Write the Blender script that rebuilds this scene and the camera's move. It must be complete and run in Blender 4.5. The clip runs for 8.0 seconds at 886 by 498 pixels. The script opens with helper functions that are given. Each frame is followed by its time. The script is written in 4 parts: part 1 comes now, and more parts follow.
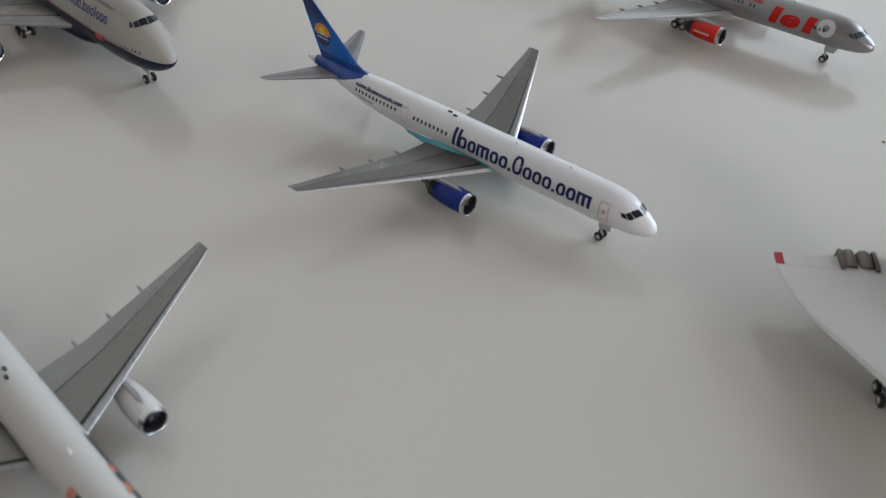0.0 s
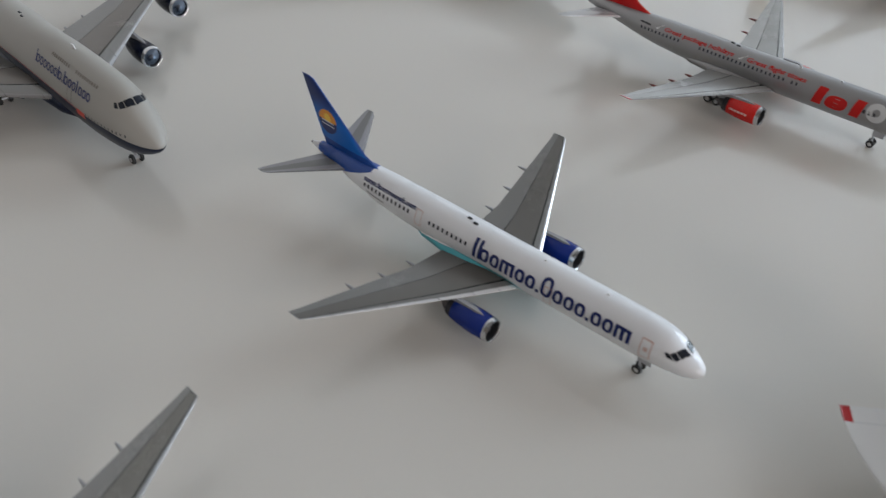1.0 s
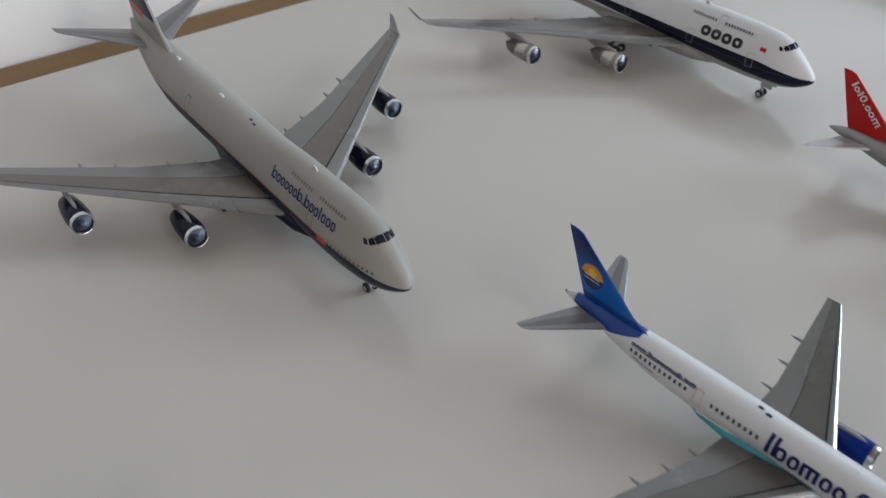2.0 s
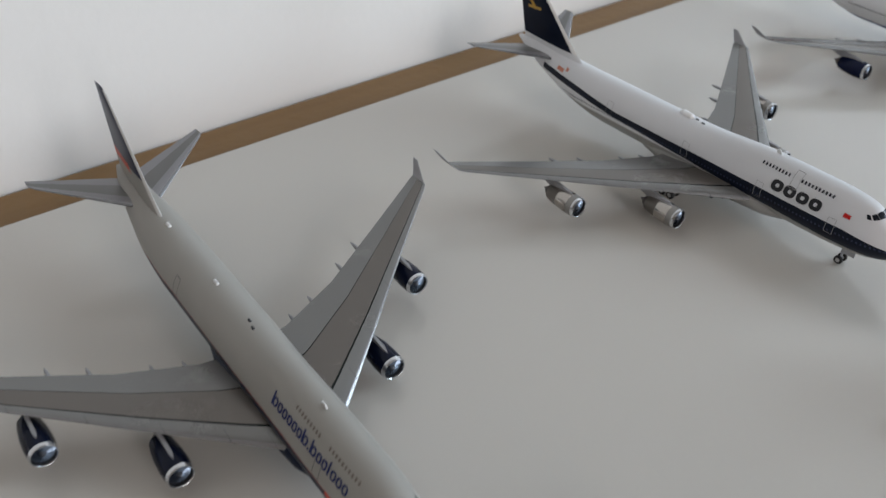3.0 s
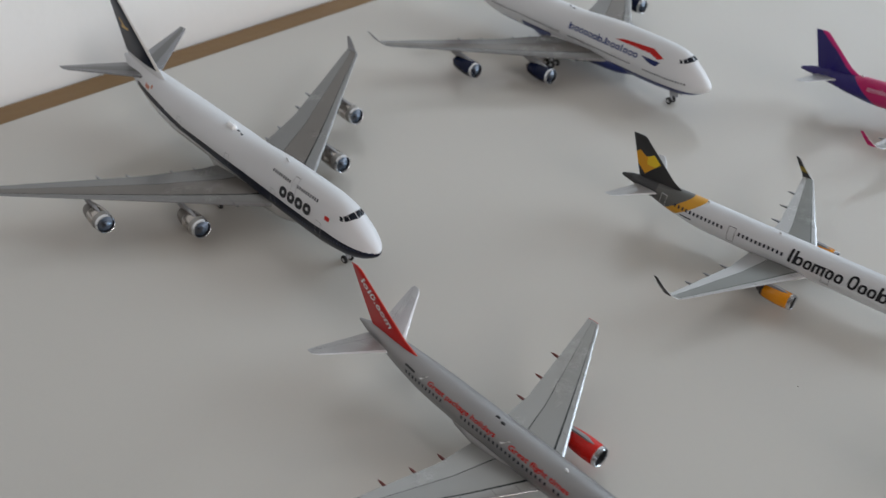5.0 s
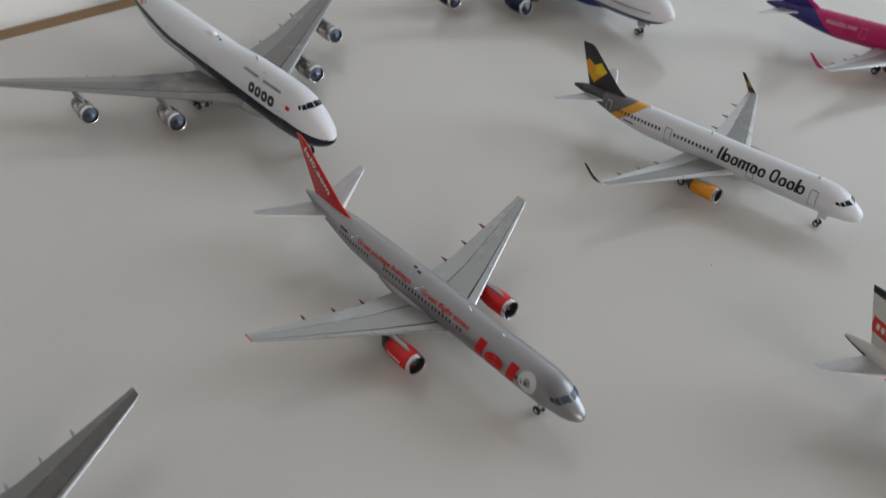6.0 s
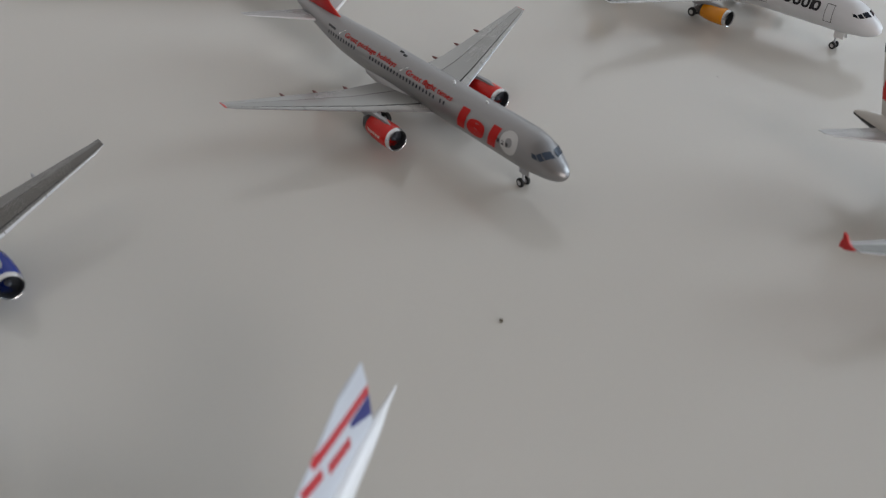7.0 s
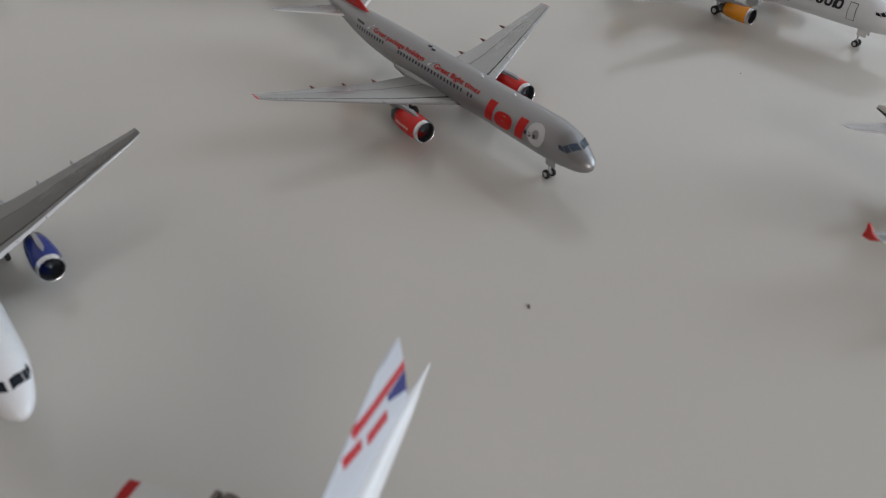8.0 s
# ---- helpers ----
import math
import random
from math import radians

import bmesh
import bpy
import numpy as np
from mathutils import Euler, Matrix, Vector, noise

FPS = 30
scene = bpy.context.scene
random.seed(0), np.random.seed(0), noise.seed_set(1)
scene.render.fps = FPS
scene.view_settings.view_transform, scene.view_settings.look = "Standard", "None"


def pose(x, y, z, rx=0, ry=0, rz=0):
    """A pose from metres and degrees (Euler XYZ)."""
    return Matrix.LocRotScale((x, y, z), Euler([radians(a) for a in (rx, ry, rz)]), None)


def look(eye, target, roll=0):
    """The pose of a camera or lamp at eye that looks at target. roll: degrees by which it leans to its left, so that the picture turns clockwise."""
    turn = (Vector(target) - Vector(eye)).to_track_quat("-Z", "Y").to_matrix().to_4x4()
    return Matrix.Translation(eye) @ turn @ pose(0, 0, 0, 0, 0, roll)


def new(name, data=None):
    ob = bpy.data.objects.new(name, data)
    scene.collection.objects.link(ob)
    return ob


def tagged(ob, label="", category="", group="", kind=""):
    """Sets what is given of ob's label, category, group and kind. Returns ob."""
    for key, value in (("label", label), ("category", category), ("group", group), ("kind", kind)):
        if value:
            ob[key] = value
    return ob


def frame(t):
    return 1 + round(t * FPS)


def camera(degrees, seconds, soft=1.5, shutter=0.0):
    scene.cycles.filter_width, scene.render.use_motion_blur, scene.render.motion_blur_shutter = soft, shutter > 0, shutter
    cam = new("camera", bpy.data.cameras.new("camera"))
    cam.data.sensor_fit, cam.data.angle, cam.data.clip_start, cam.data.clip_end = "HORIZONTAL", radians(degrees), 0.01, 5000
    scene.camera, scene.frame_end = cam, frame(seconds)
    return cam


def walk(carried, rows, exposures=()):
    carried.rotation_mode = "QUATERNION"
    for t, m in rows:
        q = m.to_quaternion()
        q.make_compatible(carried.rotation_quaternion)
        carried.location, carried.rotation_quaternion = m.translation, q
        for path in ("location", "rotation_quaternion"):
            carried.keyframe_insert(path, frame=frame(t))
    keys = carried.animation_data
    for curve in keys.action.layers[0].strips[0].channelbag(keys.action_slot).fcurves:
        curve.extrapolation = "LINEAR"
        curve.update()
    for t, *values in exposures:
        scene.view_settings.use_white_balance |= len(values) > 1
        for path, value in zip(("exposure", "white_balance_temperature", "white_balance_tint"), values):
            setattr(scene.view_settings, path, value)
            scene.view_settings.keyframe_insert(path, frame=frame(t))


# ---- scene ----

# ---- camera ----
cam = camera(53.4, 8.0, soft=1.25, shutter=0.20)
cam.data.dof.use_dof, cam.data.dof.focus_distance, cam.data.dof.aperture_fstop = True, 0.245, 24.0
PATH = [
    (0.0, 0.0020, -0.0116, 0.1333, 50.26, 0.33, -1.27),
    (0.5, 0.0035, 0.0098, 0.1361, 50.08, -0.01, -2.29),
    (1.0, -0.0031, 0.0246, 0.1408, 50.05, -0.49, -1.19),
    (1.5, -0.0357, 0.0377, 0.1518, 50.22, -0.81, 2.57),
    (1.7, -0.0422, 0.0436, 0.1541, 50.57, -0.60, 3.70),
    (2.8, -0.0630, 0.1048, 0.1696, 52.38, -0.80, 6.25),
    (3.0, -0.0623, 0.1201, 0.1723, 52.39, -0.85, 5.96),
    (3.5, -0.0412, 0.1477, 0.1812, 52.37, 0.08, 5.46),
    (4.0, -0.0088, 0.1573, 0.1925, 52.33, 0.43, 3.87),
    (4.5, 0.0454, 0.1423, 0.1881, 52.56, 1.41, 2.76),
    (4.7, 0.0668, 0.1354, 0.1844, 52.25, 1.36, 2.71),
    (5.8, 0.1191, 0.0992, 0.1717, 52.15, 1.19, 5.76),
    (6.0, 0.1236, 0.0908, 0.1624, 52.50, 1.27, 6.43),
    (6.5, 0.1401, 0.0666, 0.1283, 52.63, 1.52, 8.00),
    (7.0, 0.1385, 0.0673, 0.1114, 52.79, 1.31, 9.20),
    (7.5, 0.1376, 0.0656, 0.1102, 52.93, 1.13, 9.88),
    (8.0, 0.1363, 0.0618, 0.1112, 53.05, 1.38, 10.25),
]
walk(cam, [(t, pose(x, y, z, rx, ry, rz)) for t, x, y, z, rx, ry, rz in PATH], exposures=[(0.0, 0.02, 6550, 13), (1.5, 0.01, 6500, 13), (3.0, -0.03, 6540, 13), (3.5, -0.02, 6570, 13), (4.0, -0.03, 6600, 13), (4.5, -0.12, 6610, 13), (6.0, -0.22, 6670, 14), (8.0, -0.35, 6760, 15)])

# ---- room axes: u runs along the back wall, n points into it; the table top is z = 0 ----
TURN = radians(42.97)
ROOM = Matrix.Rotation(TURN, 4, "Z")
EDGE_N, WALL_N = 0.4030, 0.4318
FLOOR_Z, CEIL_Z = -0.75, 1.70
U0, U1, FRONT_N = -1.5, 2.3, -2.6

# ---- light: a wide window opposite the back wall ----
world = bpy.data.worlds.new("sky")
scene.world = world
world.use_nodes = True
sky = world.node_tree.nodes.new("ShaderNodeTexSky")
sky.sky_type, sky.sun_disc, sky.sun_elevation, sky.sun_rotation = "NISHITA", False, radians(35), radians(200)
world.node_tree.links.new(sky.outputs[0], world.node_tree.nodes["Background"].inputs[0])
world.node_tree.nodes["Background"].inputs[1].default_value = 0.12
WIN_Z0, WIN_Z1 = 0.20, 1.30
SASHES = ((-0.65, -0.25), (-0.05, 0.45))
SIDE_N, SIDE_Z = (-1.62, 0.02), (0.05, 1.50)


def daylight(width, height, energy, colour, eye, target):
    data = bpy.data.lights.new("window_daylight", "AREA")
    data.shape, data.size, data.size_y, data.energy, data.color = "RECTANGLE", width, height, energy, colour
    new("window_daylight", data).matrix_world = ROOM @ look(eye, target)


for (ua, ub), power in zip(SASHES, (12.5, 24.5)):
    daylight(ub - ua, WIN_Z1 - WIN_Z0, power, (1.0, 0.968, 0.945), ((ua + ub) / 2, FRONT_N + 0.03, (WIN_Z0 + WIN_Z1) / 2), ((ua + ub) / 2, 0, 0.35))
daylight(SIDE_N[1] - SIDE_N[0], SIDE_Z[1] - SIDE_Z[0], 47.0, (0.73, 0.885, 1.0), (U1 - 0.03, sum(SIDE_N) / 2, sum(SIDE_Z) / 2), (0.4, 0.0, 0.2))

# ---- node helpers ----


class Val:
    """A shader value with arithmetic."""

    def __init__(self, tree, socket):
        self.tree, self.socket = tree, socket

    def op(self, kind, *others):
        node = self.tree.nodes.new("ShaderNodeMath")
        node.operation = kind
        for slot, v in zip(node.inputs, (self, *others)):
            if isinstance(v, Val):
                self.tree.links.new(v.socket, slot)
            else:
                slot.default_value = v
        return Val(self.tree, node.outputs[0])

    def __add__(self, o):
        return self.op("ADD", o)

    def __sub__(self, o):
        return self.op("SUBTRACT", o)

    def __mul__(self, o):
        return self.op("MULTIPLY", o)

    def __lt__(self, o):
        return self.op("LESS_THAN", o)

    def __gt__(self, o):
        return self.op("GREATER_THAN", o)

    def __and__(self, o):
        return self.op("MULTIPLY", o)

    def __or__(self, o):
        return self.op("MAXIMUM", o)

    def near(self, centre, half):
        return (self - centre).op("ABSOLUTE") < half


def blend(tree, mask, a, b):
    node = tree.nodes.new("ShaderNodeMix")
    node.data_type = "RGBA"
    for slot, v in ((node.inputs[0], mask), (node.inputs[6], a), (node.inputs[7], b)):
        if isinstance(v, Val):
            tree.links.new(v.socket, slot)
        elif isinstance(v, tuple):
            slot.default_value = (*v, 1.0)
        else:
            slot.default_value = v
    return Val(tree, node.outputs[2])


def grain(tree, scale, coords, detail=3.0):
    node = tree.nodes.new("ShaderNodeTexNoise")
    node.inputs["Scale"].default_value, node.inputs["Detail"].default_value = scale, detail
    tree.links.new(coords, node.inputs["Vector"])
    return Val(tree, node.outputs["Fac"])


def paint(name, base, layers=(), rough=0.34, metal=0.0, vary=0.03, speck=5000.0, bump=0.008, coat=0.0, metals=(), spec=0.3):
    """Model paint: base colour with printed areas; each layer is (mask of X, Y, Z in real metres and U, V, colour)."""
    mat = bpy.data.materials.new(name)
    mat.use_nodes = True
    tree = mat.node_tree
    bsdf = tree.nodes["Principled BSDF"]
    co = tree.nodes.new("ShaderNodeTexCoord")
    sep = tree.nodes.new("ShaderNodeSeparateXYZ")
    tree.links.new(co.outputs["Object"], sep.inputs[0])
    x, y, z = (Val(tree, sep.outputs[i]) * 400.0 for i in range(3))
    suv = tree.nodes.new("ShaderNodeSeparateXYZ")
    tree.links.new(co.outputs["UV"], suv.inputs[0])
    u, v = Val(tree, suv.outputs[0]), Val(tree, suv.outputs[1])
    fine, broad = grain(tree, speck, co.outputs["Object"]), grain(tree, 60.0, co.outputs["Object"], 2.0)
    shade = (fine - 0.5) * vary + (broad - 0.5) * (vary * 1.6) + 1.0
    col = blend(tree, 0.0, base, base)
    for fn, colour in layers:
        col = blend(tree, fn(x, y, z, u, v), col, colour)
    scale = tree.nodes.new("ShaderNodeVectorMath")
    scale.operation = "SCALE"
    tree.links.new(col.socket, scale.inputs[0])
    tree.links.new(shade.socket, scale.inputs["Scale"])
    tree.links.new(scale.outputs[0], bsdf.inputs["Base Color"])
    gloss = (fine - 0.5) * 0.04 + (broad - 0.5) * 0.08 + rough
    for fn in metals:
        gloss = gloss - fn(x, y, z, u, v) * 0.14
    tree.links.new(gloss.socket, bsdf.inputs["Roughness"])
    bsdf.inputs["Metallic"].default_value = metal
    bsdf.inputs["Specular IOR Level"].default_value = spec
    for fn in metals:
        tree.links.new((fn(x, y, z, u, v) * 0.5 + metal).socket, bsdf.inputs["Metallic"])
    bsdf.inputs["Coat Weight"].default_value = coat
    bsdf.inputs["Coat Roughness"].default_value = 0.12
    if bump:
        node = tree.nodes.new("ShaderNodeBump")
        node.inputs["Strength"].default_value, node.inputs["Distance"].default_value = bump, 0.0002
        tree.links.new(fine.socket, node.inputs["Height"])
        tree.links.new(node.outputs[0], bsdf.inputs["Normal"])
    return mat


# ---- colours ----
WHITE, PEARL, NAVY, BLACK = (0.68, 0.685, 0.70), (0.33, 0.317, 0.29), (0.003, 0.008, 0.026), (0.012, 0.012, 0.014)
SILVER, RED = (0.305, 0.30, 0.302), (0.60, 0.014, 0.012)
DEEP = (0.002, 0.005, 0.016)

m_tyre = paint("tyre_rubber", (0.02, 0.02, 0.02), rough=0.7, vary=0.3)
m_hub = paint("wheel_hub_grey", (0.55, 0.55, 0.55), rough=0.4, metal=0.3)
m_strut = paint("gear_strut_grey", (0.42, 0.43, 0.45), rough=0.45, metal=0.2)
m_chrome = paint("intake_lip_chrome", (0.66, 0.67, 0.69), rough=0.27, metal=1.0, vary=0.02)
m_fan = paint("fan_steel", (0.06, 0.067, 0.078), rough=0.3, metal=0.7)
m_fan_hub = paint("fan_hub_dark", (0.10, 0.11, 0.13), rough=0.35, metal=0.4)
# Paler blue copy of the fan steel, with window light put into the colour.
m_fan_lit = paint("fan_window_lit_steel", (0.24, 0.31, 0.41), rough=0.3, metal=0.6)
m_hole = paint("intake_dark", (0.02, 0.021, 0.024), rough=0.6)
m_nozzle = paint("nozzle_brown_steel", (0.15, 0.125, 0.11), rough=0.4, metal=0.4)
m_core = paint("exhaust_steel", (0.10, 0.09, 0.085), rough=0.4, metal=0.6)
m_glass = paint("cockpit_glazing_black", (0.015, 0.018, 0.025), rough=0.15, vary=0.02)
m_win = paint("window_print_dark", (0.02, 0.022, 0.035), rough=0.3)
m_line = paint("panel_line_print", (0.10, 0.10, 0.11), rough=0.4)
m_pale_print = paint("pale_grey_print", (0.56, 0.56, 0.56), rough=0.35)
m_white_print = paint("white_print", (0.72, 0.72, 0.72), rough=0.35)
m_bright_white = paint("gloss_white_enamel", (0.86, 0.86, 0.86), rough=0.15)
m_navy_print = paint("navy_print", (0.007, 0.016, 0.10), rough=0.3)
m_slate_print = paint("slate_blue_print", (0.055, 0.075, 0.20), rough=0.35)
m_black_print = paint("black_print", (0.016, 0.016, 0.02), rough=0.3)
m_charcoal_print = paint("charcoal_print", (0.05, 0.05, 0.055), rough=0.3)
m_red_print = paint("red_print", (0.50, 0.014, 0.012), rough=0.35, spec=0.2)
m_bronze_print = paint("faded_red_print", (0.55, 0.22, 0.15), rough=0.4)
m_faded_brown = paint("faded_brown_print", (0.17, 0.14, 0.12), rough=0.4)
m_blush = paint("blush_print", (0.56, 0.38, 0.33), rough=0.4)
m_lilac_print = paint("lilac_print", (0.62, 0.36, 0.45), rough=0.4)
m_faint = paint("faint_line_print", (0.33, 0.33, 0.33), rough=0.4)
m_vent = paint("vent_dark", (0.04, 0.04, 0.045), rough=0.5)

# ---- mesh helpers, in real metres of the aircraft at 1:400 ----
S = 1 / 400


def pchip(xs, ys, q):
    """Monotone cubic through points."""
    h, d = np.diff(xs), np.diff(ys) / np.diff(xs)
    m = np.zeros(len(xs))
    for i in range(1, len(xs) - 1):
        if d[i - 1] * d[i] > 0:
            w1, w2 = 2 * h[i] + h[i - 1], h[i] + 2 * h[i - 1]
            m[i] = (w1 + w2) / (w1 / d[i - 1] + w2 / d[i])
    m[0], m[-1] = d[0], d[-1]
    i = int(np.clip(np.searchsorted(xs, q) - 1, 0, len(xs) - 2))
    t = (q - xs[i]) / h[i]
    return (1 + 2 * t) * (1 - t) ** 2 * ys[i] + t * (1 - t) ** 2 * h[i] * m[i] + t * t * (3 - 2 * t) * ys[i + 1] + t * t * (t - 1) * h[i] * m[i + 1]


def finish(name, verts, faces, mats, parent, label="", uvs=None, picks=None, sharp=35.0):
    """One mesh object under a thing or a part; verts in real metres."""
    mesh = bpy.data.meshes.new(name)
    mesh.from_pydata([(x * S, y * S, z * S) for x, y, z in verts], [], faces)
    bm = bmesh.new()
    bm.from_mesh(mesh)
    if uvs is not None:
        layer = bm.loops.layers.uv.new("UVMap")
        bm.verts.ensure_lookup_table()
        for face in bm.faces:
            for loop in face.loops:
                loop[layer].uv = uvs[loop.vert.index]
    bmesh.ops.recalc_face_normals(bm, faces=bm.faces)
    bm.to_mesh(mesh)
    bm.free()
    for mat in mats if isinstance(mats, (list, tuple)) else [mats]:
        mesh.materials.append(mat)
    if picks is not None:
        mesh.polygons.foreach_set("material_index", picks)
    mesh.shade_smooth()
    mesh.set_sharp_from_angle(angle=radians(sharp))
    ob = new(name, mesh)
    ob.parent = parent
    if label:
        ob["label"] = label
    return ob


class Body:
    """A fuselage: stations of distance from the nose, half width, top and bottom heights."""

    def __init__(self, stations, level, waist=0.0):
        self.waist = waist
        self.q = np.sqrt([s[0] for s in stations])
        self.w, self.t, self.b = (np.array([s[i] for s in stations], float) for i in (1, 2, 3))
        self.level, self.tip, self.end = level, stations[0][2], stations[-1][0]

    def at(self, d):
        q = math.sqrt(max(d, 0.0))
        w, t, b = (pchip(self.q, a, q) for a in (self.w, self.t, self.b))
        mid = min(max(self.level, b + 0.42 * (t - b)), b + 0.58 * (t - b))
        return w, t, b, mid

    def skin(self, d, phi, off=0.0):
        """A point of the starboard skin; phi is the angle up from the widest line, past 90 degrees to port."""
        w, t, b, mid = self.at(d)
        c, s = math.cos(phi), math.sin(phi)
        h = (t - mid) if s > 0 else (mid - b)
        if self.waist and s > 0:
            w *= 1 - self.waist * min(1.0, max(0.0, (32.0 - d) / 6.0)) * math.sin(math.pi * min(s, 1.0) ** 1.6)
        n = Vector((0, -c / max(w, 0.05), s / max(h, 0.05))).normalized()
        return (-d, -w * c + n.y * off, mid + h * s + n.z * off)

    def phi(self, d, z):
        w, t, b, mid = self.at(d)
        h = (t - mid) if z > mid else (mid - b)
        return math.asin(max(-1, min(1, (z - mid) / h)))

    def mesh(self, mat, parent, label=""):
        qs = sorted({*np.linspace(0, math.sqrt(self.end), 46), *np.sqrt(np.linspace(0.0, self.end, 30))})
        ds = [q * q for q in qs[1:]]
        k = 36
        verts, faces = [(0, 0, self.tip)], []
        for d in ds:
            verts += [self.skin(d, 2 * math.pi * i / k) for i in range(k)]
        for i in range(k):
            faces.append((0, 1 + i, 1 + (i + 1) % k))
        for r in range(len(ds) - 1):
            a = 1 + r * k
            faces += [(a + i, a + k + i, a + k + (i + 1) % k, a + (i + 1) % k) for i in range(k)]
        faces.append(tuple(1 + (len(ds) - 1) * k + i for i in range(k)))
        return finish("fuselage", verts, faces, mat, parent, label)


def loft(name, sections, mat, parent, label="", steps=5):
    """A wing or fin: sections of leading edge, trailing edge, thickness vector (half), lofted with an airfoil and closed ends. V is 2 higher on a wing's underside."""
    us = [0, 0.012, 0.05, 0.12, 0.25, 0.42, 0.62, 0.82, 1.0]
    shape = [0, 0.28, 0.58, 0.83, 1.0, 0.96, 0.72, 0.38, 0.05]
    rows = []
    for (a, b) in zip(sections, sections[1:]):
        for i in range(steps):
            f = i / steps
            rows.append([Vector(p) * (1 - f) + Vector(q) * f for p, q in zip(a, b)])
    rows.append([Vector(p) for p in sections[-1]])
    loop = [(u, s) for u, s in zip(us, shape)] + [(u, -0.7 * s) for u, s in reversed(list(zip(us[1:], shape[1:])))]
    under = 2.0 if name == "wing" else 0.0
    k, verts, uvs, faces = len(loop), [], [], []
    for r, (le, te, th) in enumerate(rows):
        for u, s in loop:
            p = le + (te - le) * u + th * s
            verts.append(tuple(p))
            uvs.append((u, r / (len(rows) - 1) + (under if s < 0 else 0.0)))
    for r in range(len(rows) - 1):
        a = r * k
        faces += [(a + i, a + (i + 1) % k, a + k + (i + 1) % k, a + k + i) for i in range(k)]
    faces.append(tuple(range(k)))
    faces.append(tuple((len(rows) - 1) * k + i for i in range(k)))
    return finish(name, verts, faces, mat, parent, label, uvs)


def lathe(name, profile, mats, parent, centre, label="", k=28, picks=None, squash=1.0):
    """A body of revolution along x: profile of (x, radius)."""
    cx, cy, cz = centre
    verts, faces, idx = [], [], []
    for x, r in profile:
        verts += [(cx + x, cy + r * math.cos(2 * math.pi * i / k), cz + squash * r * math.sin(2 * math.pi * i / k)) for i in range(k)]
    for j in range(len(profile) - 1):
        a = j * k
        faces += [(a + i, a + (i + 1) % k, a + k + (i + 1) % k, a + k + i) for i in range(k)]
        idx += [picks[j] if picks else 0] * k
    for j in (0, len(profile) - 1):
        if profile[j][1] > 1e-6 and profile[0] != profile[-1]:
            faces.append(tuple(j * k + i for i in range(k)))
            idx.append(0)
    return finish(name, verts, faces, mats, parent, label, picks=idx)


def slab(name, corners, depth, mat, parent, label=""):
    """A flat polygon in the x-z plane at y, thickened by depth."""
    n = len(corners)
    verts = [(x, y - depth / 2, z) for x, y, z in corners] + [(x, y + depth / 2, z) for x, y, z in corners]
    faces = [tuple(range(n)), tuple(range(2 * n - 1, n - 1, -1))] + [(i, (i + 1) % n, n + (i + 1) % n, n + i) for i in range(n)]
    return finish(name, verts, faces, mat, parent, label)


class Print:
    """Printed marks laid on a body's skin, collected into one mesh."""

    def __init__(self, body, off=0.035):
        self.body, self.off, self.verts, self.faces = body, off, [], []

    def patch(self, corners, nu=2, nv=2):
        """A four-cornered patch given as (d, phi): bottom rear, bottom front, top front, top rear."""
        a, b, c, e = corners
        base = len(self.verts)
        for j in range(nv + 1):
            for i in range(nu + 1):
                s, t = i / nu, j / nv
                d = (a[0] * (1 - s) + b[0] * s) * (1 - t) + (e[0] * (1 - s) + c[0] * s) * t
                f = (a[1] * (1 - s) + b[1] * s) * (1 - t) + (e[1] * (1 - s) + c[1] * s) * t
                self.verts.append(self.body.skin(d, f, self.off))
        for j in range(nv):
            for i in range(nu):
                p = base + j * (nu + 1) + i
                self.faces.append((p, p + 1, p + nu + 2, p + nu + 1))

    def box(self, d0, d1, z0, z1, nu=1, nv=2, lean=0.0):
        """A patch between two distances and two heights."""
        f = self.body.phi
        m = (d0 + d1) / 2
        self.patch([(d0, f(m, z0)), (d1, f(m, z0)), (d1 - lean, f(m, z1)), (d0 - lean, f(m, z1))], nu, nv)

    def outline(self, d0, d1, z0, z1, w):
        for p in ((d0, d1, z0, z0 + w), (d0, d1, z1 - w, z1), (d0, d0 - w, z0 + w, z1 - w), (d1 + w, d1, z0 + w, z1 - w)):
            self.box(*p, nv=3)

    def ring(self, d, phi, r0, r1, a0=0.0, a1=2 * math.pi, k=24):
        """A ring or arc about a point, radii in metres over the skin."""
        girth, base = self.body.at(d)[0], len(self.verts)
        for i in range(k + 1):
            a = a0 + (a1 - a0) * i / k
            for rad in (r0, r1):
                self.verts.append(self.body.skin(d - rad * math.cos(a), phi + rad * math.sin(a) / girth, self.off))
        self.faces += [(base + 2 * i, base + 2 * i + 1, base + 2 * i + 3, base + 2 * i + 2) for i in range(k)]

    def done(self, name, mat, parent, label=""):
        return finish(name, self.verts, self.faces, mat, parent, label)


